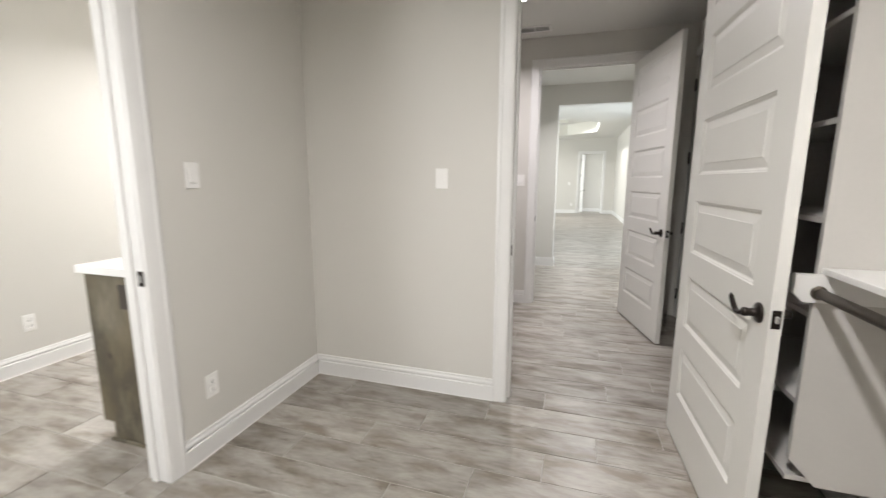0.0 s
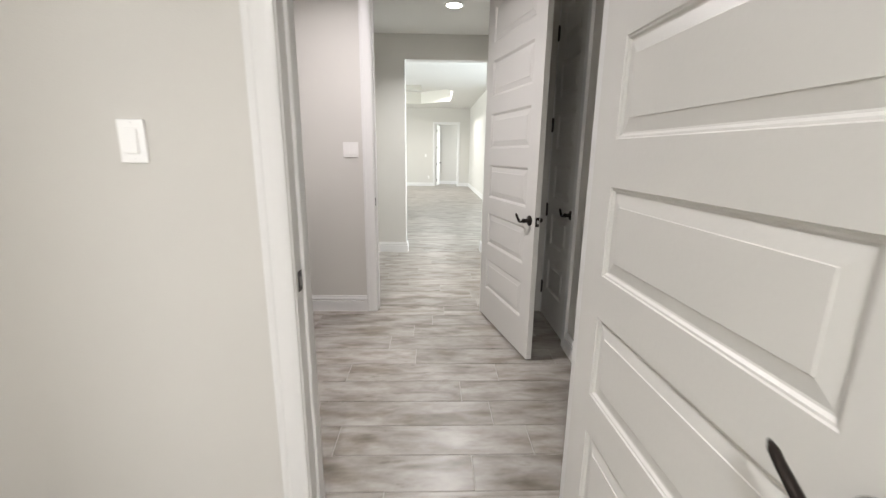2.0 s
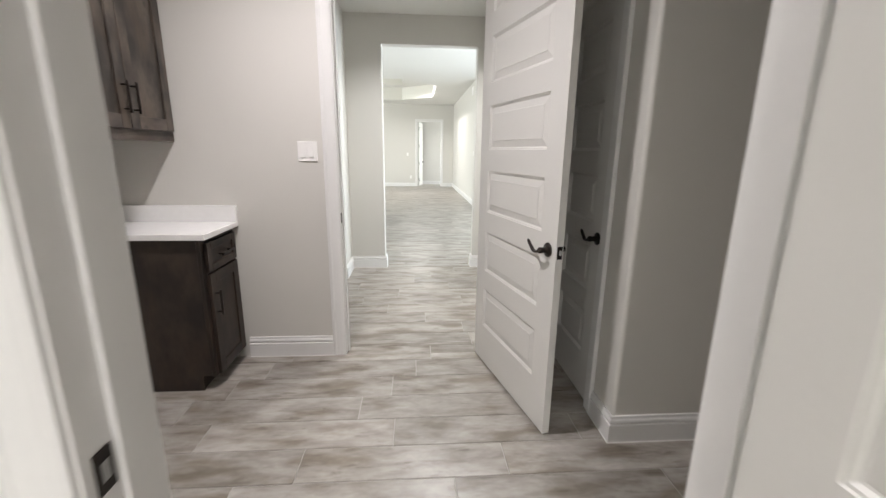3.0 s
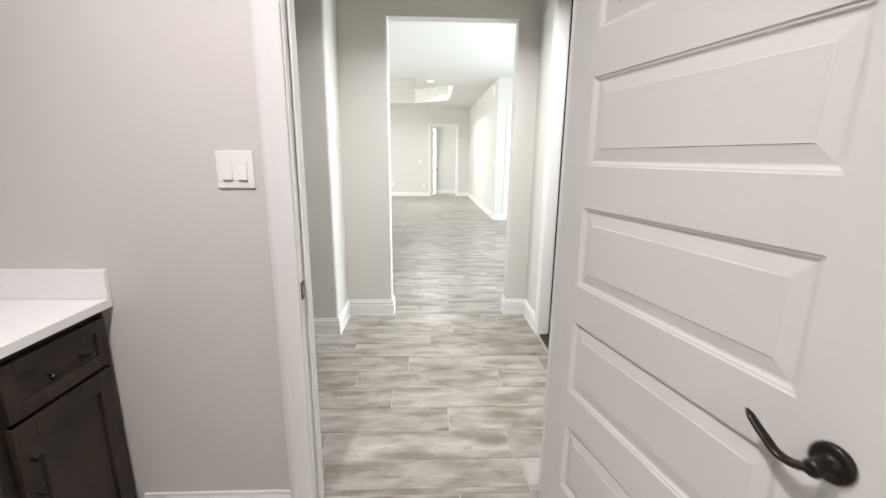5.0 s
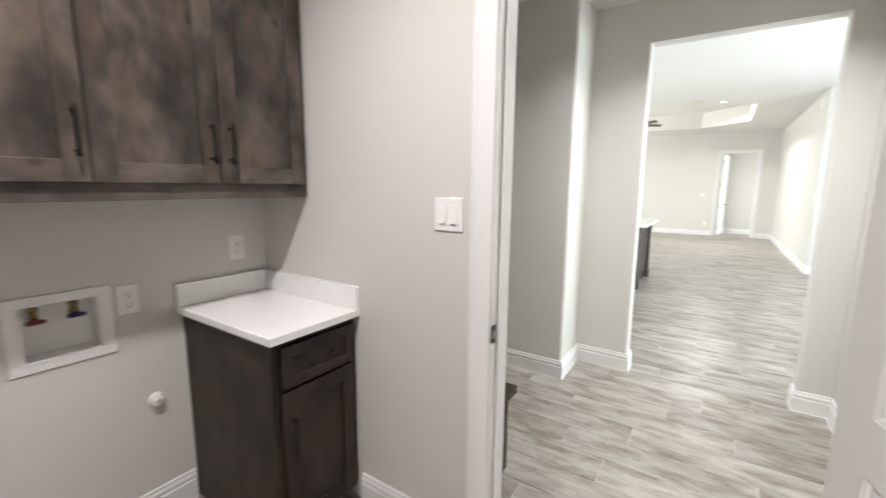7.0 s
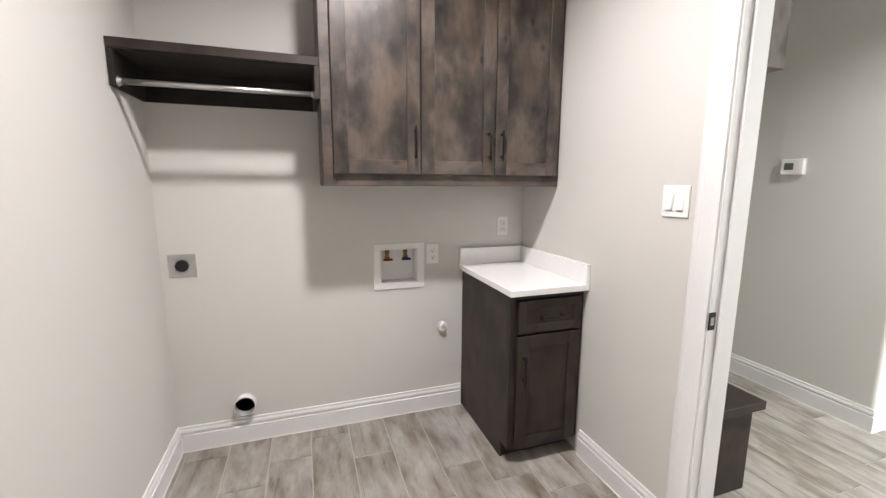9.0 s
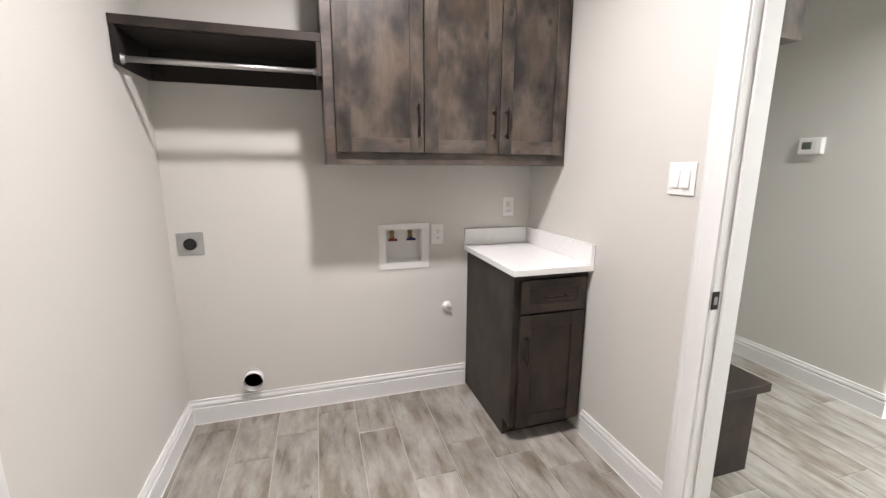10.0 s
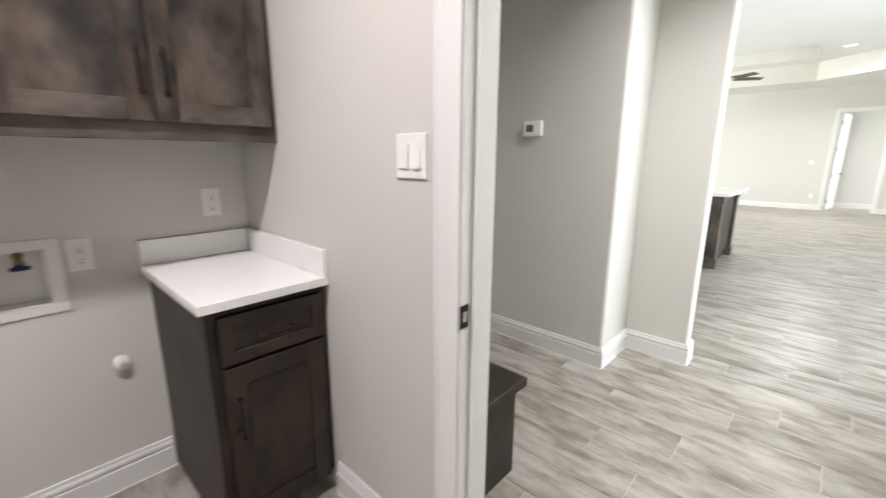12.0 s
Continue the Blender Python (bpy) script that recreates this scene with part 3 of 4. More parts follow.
def hinge(parent, x, y, z):
    bm = lathe(bmesh.new(), pose(x, y, z - 0.048), [(0.004, -0.006), (0.0065, -0.003), (0.0065, 0.099), (0.004, 0.102)], 12)
    box(bm, x - 0.002, x + 0.022, y - 0.0012, y + 0.0012, z - 0.046, z + 0.046)
    if y < -0.03:
        box(bm, x - 0.011, x + 0.013, y, y + 0.006, z - 0.047, z + 0.047, bevel=0.001)
    part("hinge", bm, BRONZE, parent, "dark bronze butt hinge")


def door(label, at, width=0.902, handle=True, hinges=True, both=True, pins=0.006):
    root = thing("interior_door", label, "door", at=at)
    leaf = part("leaf", leaf_mesh(width), DOOR, root)
    if handle:
        for y, way in (((-0.035, -1), (0.0, 1)) if both else ((-0.035, -1),)):
            lever(leaf, width - 0.066, y, way)
        bm = boxes((width, width + 0.002, -0.030, -0.005, 0.888, 0.946), bevel=0.0008)
        plate = part("latch_plate", bm, BRONZE, leaf, "dark bronze latch plate")
        part("latch_bolt", boxes((width + 0.002, width + 0.013, -0.023, -0.012, 0.907, 0.929), bevel=0.003), STEEL, plate, "steel latch bolt")
    if hinges:
        for z in (0.235, 0.885, 1.54, 2.19):
            hinge(leaf, -0.003, pins, z)
    return root


door("white six-panel closet door standing open against the shelves, with bronze lever", pose(D1R - 0.002, WA0 + 0.018, 0, 0, 0, -88.0), width=0.914)
door("white six-panel laundry door standing wide open, with bronze lever", pose(D2R - 0.002, WB0 - 0.008, 0, 0, 0, -76.6), width=0.892)
door("white six-panel closet door, shut, beside the laundry doorway", pose(1.745, C1 - 0.003, 0, 0, 0, -90), width=C1 - C0 - 0.007, pins=-0.042)
door("white six-panel bath door folded back against the closet wall", pose(-0.862, B0 - 0.004, 0, 0, 0, -90), handle=True, both=False)
door("white panelled side door, shut in its weatherstripped frame", pose(1.757, E1 - 0.005, 0.02, 0, 0, -90), width=E1 - E0 - 0.010, hinges=False)
door("white panelled door standing open in the far doorway", pose(F0 + 0.03, 18.775, 0, 0, 0, 80), width=0.86, pins=-0.041)
door("white panelled door standing open in the return wall", pose(S0 + 0.03, 12.995, 0, 0, 0, 88), width=0.80, pins=-0.041)

# ---- switches, outlets and other wall plates ----


def plate_at(origin, ux, normal):
    """A pose whose x runs along the wall, y points out of it and z up."""
    m = Matrix.Identity(4)
    ux, normal = Vector((*ux, 0)), Vector((*normal, 0))
    for r in range(3):
        m[r][0], m[r][1], m[r][2], m[r][3] = ux[r], normal[r], (0, 0, 1)[r], origin[r]
    return m


def switch(m, gangs, label):
    root = thing("light_switch", label, "light switch", "wall switches", at=m)
    half = 0.037 if gangs == 1 else 0.0585
    part("cover_plate", boxes((-half, half, 0, 0.006, -0.0585, 0.0585), bevel=0.0025, seg=2), PLASTIC, root)
    for g in range(gangs):
        cx = 0 if gangs == 1 else (-0.023, 0.023)[g]
        part("rocker_frame", boxes((cx - 0.0175, cx + 0.0175, 0.006, 0.0072, -0.035, 0.035), bevel=0.0005), PLASTIC, root)
        bm = bmesh.new()
        w = 0.0148
        vs = [bm.verts.new(v) for v in ((cx - w, 0.0073, -0.031), (cx + w, 0.0073, -0.031), (cx + w, 0.0073, 0.031), (cx - w, 0.0073, 0.031),
                                        (cx - w, 0.0125, -0.031), (cx + w, 0.0125, -0.031), (cx + w, 0.0085, 0.031), (cx - w, 0.0085, 0.031))]
        for f in ((0, 1, 2, 3), (4, 5, 6, 7), (0, 1, 5, 4), (1, 2, 6, 5), (2, 3, 7, 6), (3, 0, 4, 7)):
            bm.faces.new([vs[i] for i in f])
        bmesh.ops.recalc_face_normals(bm, faces=bm.faces)
        part("rocker", bm, PLASTIC, root)
        for z in (-0.0485, 0.0485):
            part("plate_screw", lathe(bmesh.new(), pose(cx, 0.006, z, -90, 0, 0), [(0.0032, 0), (0.0026, 0.0010)], 10), PLASTIC, root)
    return root


def outlet(m, label):
    root = thing("wall_outlet", label, "outlet", "wall outlets", at=m)
    part("cover_plate", boxes((-0.036, 0.036, 0, 0.005, -0.0585, 0.0585), bevel=0.002, seg=2), PLASTIC, root)
    for z in (-0.020, 0.020):
        face = part("socket_face", boxes((-0.016, 0.016, 0.005, 0.0068, z - 0.0145, z + 0.0145), bevel=0.004), PLASTIC, root)
        part("socket_slots", boxes((-0.0078, -0.0056, 0.0068, 0.0072, z - 0.003, z + 0.006), (0.0052, 0.0072, 0.0068, 0.0072, z - 0.002, z + 0.005), (-0.0025, 0.0025, 0.0068, 0.0072, z - 0.0105, z - 0.006)), BLACK, face)
    return root


switch(plate_at((-0.050, WA0, 1.340), (-1, 0), (0, -1)), 1, "single white rocker switch on the closet wall")
switch(plate_at((-0.96, 1.957, 1.35), (0, -1), (1, 0)), 1, "single white rocker switch beside the bath doorway")
outlet(plate_at((-0.96, 1.957, 0.338), (0, -1), (1, 0)), "white duplex outlet low on the closet wall")
switch(plate_at((0.135, WB0, 1.335), (-1, 0), (0, -1)), 2, "double white rocker switch beside the laundry doorway")
switch(plate_at((0.150, WA1, 1.342), (1, 0), (0, 1)), 1, "single white rocker switch on the laundry side of the closet wall")
outlet(plate_at((-0.98, 4.355, 0.983), (0, -1), (1, 0)), "white duplex outlet beside the washer box")
outlet(plate_at((-0.98, 4.808, 1.137), (0, -1), (1, 0)), "white duplex outlet above the laundry counter")
outlet(plate_at((-2.91, 2.262, 0.340), (0, -1), (1, 0)), "white duplex outlet low on the bath wall")
switch(plate_at((0.52, 18.65, 1.22), (-1, 0), (0, -1)), 1, "single white switch on the far wall")
outlet(plate_at((0.64, 18.65, 0.36), (-1, 0), (0, -1)), "white duplex outlet low on the far wall")
switch(plate_at((2.275, 12.98, 1.30), (0, 1), (-1, 0)), 2, "double white switch near the corner of the great room")
outlet(plate_at((-0.75, 18.65, 0.36), (-1, 0), (0, -1)), "white duplex outlet low on the far wall")

# dryer socket
root = thing("dryer_outlet", "round black dryer socket on a square steel plate", "outlet", at=plate_at((-0.98, 3.068, 0.987), (0, -1), (1, 0)))
part("steel_plate", boxes((-0.060, 0.060, 0, 0.003, -0.058, 0.058), bevel=0.001), STEEL, root)
bm = lathe(bmesh.new(), pose(0, 0.003, 0, -90, 0, 0), [(0.029, 0), (0.029, 0.010), (0.027, 0.012)], 28)
face = part("socket_body", bm, BLACK, root, "round black socket")
part("socket_slots", boxes((-0.012, -0.009, 0.0155, 0.0165, -0.002, 0.010), (0.009, 0.012, 0.0155, 0.0165, -0.002, 0.010), (-0.003, 0.003, 0.0155, 0.0165, -0.014, -0.009)), HOLESHADE, face)
for sx in (-1, 1):
    for sz in (-1, 1):
        part("screw", lathe(bmesh.new(), pose(sx * 0.028, 0.003, sz * 0.036, -90, 0, 0), [(0.0035, 0), (0.003, 0.0015)], 10), STEEL, root)

# washer box
m = plate_at((-0.98, 4.155, 0.921), (0, -1), (1, 0))
root = thing("washer_box", "white recessed washer supply box with red and blue valves", "washer box", at=m)
part("box_frame", boxes((-0.148, 0.148, 0, 0.008, 0.098, 0.132), (-0.148, 0.148, 0, 0.008, -0.132, -0.098), (-0.148, -0.107, 0, 0.008, -0.098, 0.098), (0.107, 0.148, 0, 0.008, -0.098, 0.098), bevel=0.0015), PLASTIC, root)
part("box_liner", boxes((-0.107, 0.107, -0.082, -0.080, -0.098, 0.098), (-0.107, -0.104, -0.080, 0.0, -0.098, 0.098), (0.104, 0.107, -0.080, 0.0, -0.098, 0.098), (-0.104, 0.104, -0.080, 0.0, 0.095, 0.098), (-0.104, 0.104, -0.080, 0.0, -0.098, -0.095)), PLASTIC, root)
for vx, mat, word in ((0.064, RED, "red"), (-0.044, BLUE, "blue")):
    bm = tube(bmesh.new(), [(vx, -0.035, 0.095), (vx, -0.035, 0.060)], 0.011, 12)
    lathe(bm, pose(vx, -0.035, 0.036), [(0.012, 0), (0.015, 0.004), (0.015, 0.018), (0.011, 0.022), (0.011, 0.036), (0.015, 0.038), (0.015, 0.048), (0.011, 0.050)], 12)
    valve = part("valve", bm, BRASS, root, "brass supply valve")
    bm = tube(bmesh.new(), [(vx, -0.035, 0.052), (vx - 0.006, -0.012, 0.045)], [0.009, 0.007], 10)
    part("valve_stem", bm, BRASS, valve)
    part("valve_handle", boxes((vx - 0.028, vx + 0.025, -0.024, -0.006, 0.030, 0.043), (vx - 0.009, vx + 0.013, -0.020, -0.008, 0.044, 0.051), bevel=0.003), mat, valve, word + " plastic valve handle")

# gas stub and dryer vent
root = thing("gas_stub", "white capped gas stub on the laundry wall", "pipe stub", at=plate_at((-0.98, 4.416, 0.535), (0, -1), (1, 0)))
part("escutcheon", lathe(bmesh.new(), pose(0, 0, 0, -90, 0, 0), [(0.030, 0), (0.028, 0.003), (0.016, 0.006)], 24), PLASTIC, root)
part("pipe_cap", lathe(bmesh.new(), pose(0, 0.005, 0, -90, 0, 0), [(0.015, 0), (0.015, 0.008), (0.020, 0.010), (0.0255, 0.010), (0.0255, 0.022), (0.022, 0.025), (0.006, 0.026)], 24), PLASTIC, root)
part("cap_cross", boxes((-0.014, 0.014, 0.030, 0.034, -0.003, 0.003), (-0.003, 0.003, 0.030, 0.034, -0.014, -0.0035), (-0.003, 0.003, 0.030, 0.034, 0.0035, 0.014), bevel=0.001), STEEL, root, "steel cross on the cap")
root = thing("dryer_vent", "white dryer vent pipe stubbed out above the baseboard", "vent pipe", at=plate_at((-0.98, 3.303, 0.222), (0, -1), (1, 0)))
bm = lathe(bmesh.new(), pose(0, 0, 0, -90, 0, 0), [(0.0495, 0.002), (0.0495, 0.049), (0.0525, 0.050), (0.0525, 0.0), (0.0515, 0.0)], 32)
part("vent_pipe", bm, PLASTIC, root)
# added sleeve: its grey is the shade inside the white pipe
part("vent_shade_sleeve", lathe(bmesh.new(), pose(0, 0, 0, -90, 0, 0), [(0.0494, 0.008), (0.0494, 0.0488), (0.0484, 0.0488), (0.0484, 0.008)], 32), GREYPLASTIC, root, "grey sleeve coloured as the shade inside the pipe")
# dark disc painted as shade; no duct is cut behind it
part("vent_depth_shade", lathe(bmesh.new(), pose(0, 0, 0, -90, 0, 0), [(0.0482, 0.001), (0.0480, 0.006), (0.02, 0.007)], 32), HOLESHADE, root, "near-black disc coloured as the shaded depth of the duct")

# thermostat
root = thing("thermostat", "small white thermostat with a grey display on the hall wall", "thermostat", at=plate_at((-0.530, 6.668, 1.512), (-1, 0), (0, -1)))
part("thermostat_base", boxes((-0.070, 0.070, 0, 0.006, -0.052, 0.052), bevel=0.003), PLASTIC, root)
body = part("thermostat_body", boxes((-0.066, 0.066, 0.006, 0.028, -0.048, 0.048), bevel=0.006, seg=3), PLASTIC, root)
part("display", boxes((-0.010, 0.044, 0.0282, 0.029, -0.020, 0.024), bevel=0.0003), LCD, body, "grey display")
part("button_strip", boxes((-0.046, -0.022, 0.0282, 0.030, -0.030, 0.032), bevel=0.001), PLASTIC, body)

# ---- laundry cabinets ----


def pull(parent, a, b, out, r=0.0064):
    """A bar pull from a to b on posts that reach back along out."""
    a, b, out = Vector(a), Vector(b), Vector(out)
    d = (b - a).normalized()
    bm = tube(bmesh.new(), [a - d * 0.018, a, b, b + d * 0.018], [r, r, r, r], 10)
    for p in (a, b):
        tube(bm, [p, p - out], 0.0055, 8)
    return part("bar_pull", bm, BRONZE, parent, "oil-rubbed bronze bar pull")


def shaker(name, parent, x, y0, y1, z0, z1, rail, mat=None, thick=0.020, panel_mat=None, label=""):
    """A framed cabinet front that faces +x, its back at x."""
    mat = mat or ALDER
    root = part(name, boxes((x + 0.002, x + thick - 0.009, y0 + rail - 0.004, y1 - rail + 0.004, z0 + rail - 0.004, z1 - rail + 0.004)), panel_mat or mat, parent, label)
    for a in (y0, y1 - rail):
        part("stile", boxes((x, x + thick, a, a + rail, z0, z1), bevel=0.0015), mat, root)
    part("rail", boxes((x, x + thick, y0 + rail, y1 - rail, z0, z0 + rail), bevel=0.0015), mat if mat is not ALDER else ALDER_H, root)
    part("rail", boxes((x, x + thick, y0 + rail, y1 - rail, z1 - rail, z1), bevel=0.0015), mat if mat is not ALDER else ALDER_H, root)
    return root


uc = thing("wall_cabinet", "grey-brown stained knotty alder wall cabinet with three doors", "cabinet")
X0, XF, YL, YR, ZB, ZT = -0.978, -0.624, 3.737, 4.951, 1.381, 2.46
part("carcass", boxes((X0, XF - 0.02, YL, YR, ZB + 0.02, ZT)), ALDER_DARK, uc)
part("face_frame", boxes((XF - 0.02, XF, YL, YL + 0.06, ZB, ZT), (XF - 0.02, XF, YR - 0.03, YR, ZB, ZT), (XF - 0.02, XF, YL + 0.06, YR - 0.03, ZB, ZB + 0.06), (XF - 0.02, XF, YL + 0.06, YR - 0.03, ZT - 0.06, ZT), bevel=0.001), ALDER_H, uc)
part("side_panel", boxes((X0, XF - 0.02, YL - 0.0015, YL, ZB, ZT)), ALDER, uc)
for y0, y1, hy in ((3.783, 4.179, 4.152), (4.184, 4.562, 4.530), (4.567, 4.926, 4.597)):
    d = shaker("cabinet_door", uc, XF + 0.001, y0, y1, 1.436, 2.42, 0.064)
    pull(d, (XF + 0.050, hy, 1.525), (XF + 0.050, hy, 1.635), (0.029, 0, 0))

hs = thing("hanging_shelf", "dark stained open shelf with a chrome hanging rod", "shelf")
HY0, HY1, SZ = 2.977, 3.735, 1.752
part("shelf_board", boxes((X0, XF, HY0, HY1, 1.889, 1.925), bevel=0.0015), ALDER_DARK, hs)
# added thin panel, coloured near black as the shade under the board
part("shelf_underside", boxes((X0 + 0.019, XF - 0.019, HY0 + 0.02, HY1 - 0.02, 1.886, 1.889)), ALDER_SHADED, hs)
part("side_board", boxes((X0, XF - 0.004, HY0, HY0 + 0.02, SZ, 1.889), bevel=0.001), ALDER_SHADED, hs)
part("side_board", boxes((X0, XF - 0.004, HY1 - 0.02, HY1, SZ, 1.889), bevel=0.001), ALDER_DARK, hs)
part("back_board", boxes((X0, X0 + 0.019, HY0 + 0.02, HY1 - 0.02, SZ, 1.889), bevel=0.001), ALDER_SHADED, hs)
part("hanging_rod", tube(bmesh.new(), [(-0.655, HY0 + 0.02, 1.774), (-0.655, HY1 - 0.02, 1.774)], 0.0115, 20), CHROME, hs, "chrome hanging rod")
for y, w in ((HY0 + 0.02, 1), (HY1 - 0.02, -1)):
    part("rod_socket", lathe(bmesh.new(), pose(-0.655, y, 1.774, -90 * w, 0, 0), [(0.020, 0), (0.020, 0.003), (0.0145, 0.004), (0.0145, 0.014)], 20), CHROME, hs)

bc = thing("base_cabinet", "dark stained alder base cabinet with one drawer and one door", "cabinet")
BY0, BY1, BF = 4.548, 4.952, -0.352
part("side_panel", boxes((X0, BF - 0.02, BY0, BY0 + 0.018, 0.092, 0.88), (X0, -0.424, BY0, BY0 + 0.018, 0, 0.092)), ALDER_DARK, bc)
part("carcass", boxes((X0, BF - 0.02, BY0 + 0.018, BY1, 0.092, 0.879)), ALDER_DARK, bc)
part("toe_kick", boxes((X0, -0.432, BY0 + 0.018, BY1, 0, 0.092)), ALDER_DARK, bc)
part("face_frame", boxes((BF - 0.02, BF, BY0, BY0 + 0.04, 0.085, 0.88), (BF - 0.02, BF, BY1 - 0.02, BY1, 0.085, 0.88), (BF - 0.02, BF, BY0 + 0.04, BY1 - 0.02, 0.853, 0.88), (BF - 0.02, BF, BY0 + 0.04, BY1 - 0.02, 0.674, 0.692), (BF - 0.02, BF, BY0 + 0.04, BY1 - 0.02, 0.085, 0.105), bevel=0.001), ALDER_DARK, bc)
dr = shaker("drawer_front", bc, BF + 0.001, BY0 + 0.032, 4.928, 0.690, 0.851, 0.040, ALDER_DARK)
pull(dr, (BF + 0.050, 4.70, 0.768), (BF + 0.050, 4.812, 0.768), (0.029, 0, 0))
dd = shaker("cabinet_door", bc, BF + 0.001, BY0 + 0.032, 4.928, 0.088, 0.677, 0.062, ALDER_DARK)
pull(dd, (BF + 0.050, 4.612, 0.455), (BF + 0.050, 4.612, 0.565), (0.029, 0, 0))
ct = thing("countertop", "white quartz top with low backsplashes on the base cabinet", "countertop")
part("slab", boxes((X0 - 0.001, -0.312, 4.524, BY1 + 0.001, 0.880, 0.911), bevel=0.002), QUARTZ, ct)
part("backsplash", boxes((X0 - 0.001, X0 + 0.019, 4.524, BY1 - 0.020, 0.911, 1.010), bevel=0.0015), QUARTZ, ct)
part("backsplash", boxes((X0 - 0.001, -0.312, BY1 - 0.019, BY1 + 0.001, 0.911, 1.010), bevel=0.0015), QUARTZ, ct)

# ---- hall bench and locker ----
be = thing("mudroom_bench", "dark stained wooden bench built along the hall wall", "bench")
part("bench_body", boxes((-1.249, 0.135, WB1 + 0.001, 5.525, 0, 0.405), bevel=0.002), ALDER_DARK, be)
part("bench_seat", boxes((-1.249, 0.165, WB1 + 0.001, 5.56, 0.405, 0.446), bevel=0.003), ALDER_DARK, be)
lo = thing("overhead_locker", "stained wooden overhead cabinet above the hall bench", "cabinet")
part("locker_body", boxes((-1.249, 0.125, WB1 + 0.001, 5.45, 1.843, H_LOW - 0.02), bevel=0.002), ALDER, lo)

# ---- closet shelving ----
GX0, GX1 = 1.450, 1.779
cs = thing("closet_shelving", "painted closet shelf tower beside the hanging section", "shelving")
bm = bmesh.new()
side = [(GX0 + 0.082, 0.285), (GX1, 0.285), (GX1, 2.72), (GX0, 2.72), (GX0, 0.375)]
fr, bk = [bm.verts.new((x, 2.092, z)) for x, z in side], [bm.verts.new((x, 2.111, z)) for x, z in side]
bm.faces.new(fr), bm.faces.new(bk)
for i in range(5):
    bm.faces.new((fr[i], fr[(i + 1) % 5], bk[(i + 1) % 5], bk[i]))
bmesh.ops.recalc_face_normals(bm, faces=bm.faces)
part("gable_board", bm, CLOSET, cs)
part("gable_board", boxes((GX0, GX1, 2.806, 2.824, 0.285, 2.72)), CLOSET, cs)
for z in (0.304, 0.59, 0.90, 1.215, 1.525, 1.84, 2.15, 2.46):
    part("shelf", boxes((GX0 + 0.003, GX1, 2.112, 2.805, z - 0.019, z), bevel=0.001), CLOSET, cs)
hr = thing("closet_rail", "white closet shelf with a dark metal hanging rod below it", "shelf")
part("shelf", boxes((1.460, GX1, -0.45, 2.091, 1.036, 1.056), bevel=0.0015), SHELFTOP, hr)
bm = bmesh.new()
side = [(1.384, 1.035), (1.56, 1.035), (GX1, 1.035), (GX1, 0.943), (1.412, 0.943), (1.384, 0.972)]
fr, bk = [bm.verts.new((x, 2.073, z)) for x, z in side], [bm.verts.new((x, 2.0915, z)) for x, z in side]
bm.faces.new(fr), bm.faces.new(bk)
for i in range(6):
    bm.faces.new((fr[i], fr[(i + 1) % 6], bk[(i + 1) % 6], bk[i]))
bmesh.ops.recalc_face_normals(bm, faces=bm.faces)
part("cleat", bm, SHELFTOP, hr)
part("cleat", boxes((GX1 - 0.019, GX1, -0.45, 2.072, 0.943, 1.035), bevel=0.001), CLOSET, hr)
part("hanging_rod", tube(bmesh.new(), [(1.452, -0.45, 0.976), (1.452, 2.073, 0.976)], 0.0165, 20), RODMETAL, hr, "dark nickel hanging rod")
part("rod_flange", lathe(bmesh.new(), pose(1.452, 2.073, 0.976, 90, 0, 0), [(0.023, 0), (0.023, 0.003), (0.019, 0.005), (0.019, 0.012)], 24), RODMETAL, hr)

# ---- bath vanity ----
va = thing("bath_vanity", "grey-brown stained vanity cabinet with a toe notch", "cabinet")
part("vanity_side", boxes((-1.575, -1.085, 1.845, 1.865, 0.102, 0.884), (-1.505, -1.085, 1.845, 1.865, 0.0, 0.102)), VANITY, va)
part("vanity_body", boxes((-1.575, -1.085, 1.865, 3.4, 0.102, 0.884)), VANITY, va)
part("toe_kick", boxes((-1.505, -1.085, 1.865, 3.4, 0, 0.102)), VANITY, va)
part("shoe_moulding", boxes((-1.525, -1.085, 1.832, 1.845, 0, 0.018), bevel=0.004), VANITY, va)
part("side_outlet", boxes((-1.35, -1.28, 1.841, 1.845, 0.72, 0.84), bevel=0.001), BROWNPLASTIC, va, "dark brown outlet plate")
vt = thing("vanity_top", "white quartz vanity top", "countertop")
part("slab", boxes((-1.605, -1.085, 1.825, 3.41, 0.884, 0.922), bevel=0.002), QUARTZ, vt)

# ---- kitchen island ----
isl = thing("kitchen_island", "dark stained kitchen island with corner posts", "kitchen island")
part("island_body", boxes((-2.35, 0.035, 10.04, 11.10, 0.10, 0.888)), ALDER_DARK, isl)
part("toe_kick", boxes((-2.31, 0.015, 10.06, 11.08, 0.0, 0.10)), ALDER_DARK, isl)
for y in (9.99, 11.00):
    part("corner_post", boxes((-0.035, 0.075, y, y + 0.115, 0, 0.888), (-0.05, 0.09, y - 0.015, y + 0.13, 0, 0.12), (-0.045, 0.085, y - 0.01, y + 0.125, 0.80, 0.888), bevel=0.003), ALDER, isl, "grey-brown stained corner post")
part("end_panel", boxes((0.035, 0.042, 10.16, 10.97, 0.16, 0.84), bevel=0.002), ALDER_DARK, isl)
it = thing("island_top", "white quartz slab on the kitchen island", "countertop")
part("slab", boxes((-2.45, 0.150, 9.87, 11.24, 0.889, 0.930), bevel=0.003), QUARTZ, it)

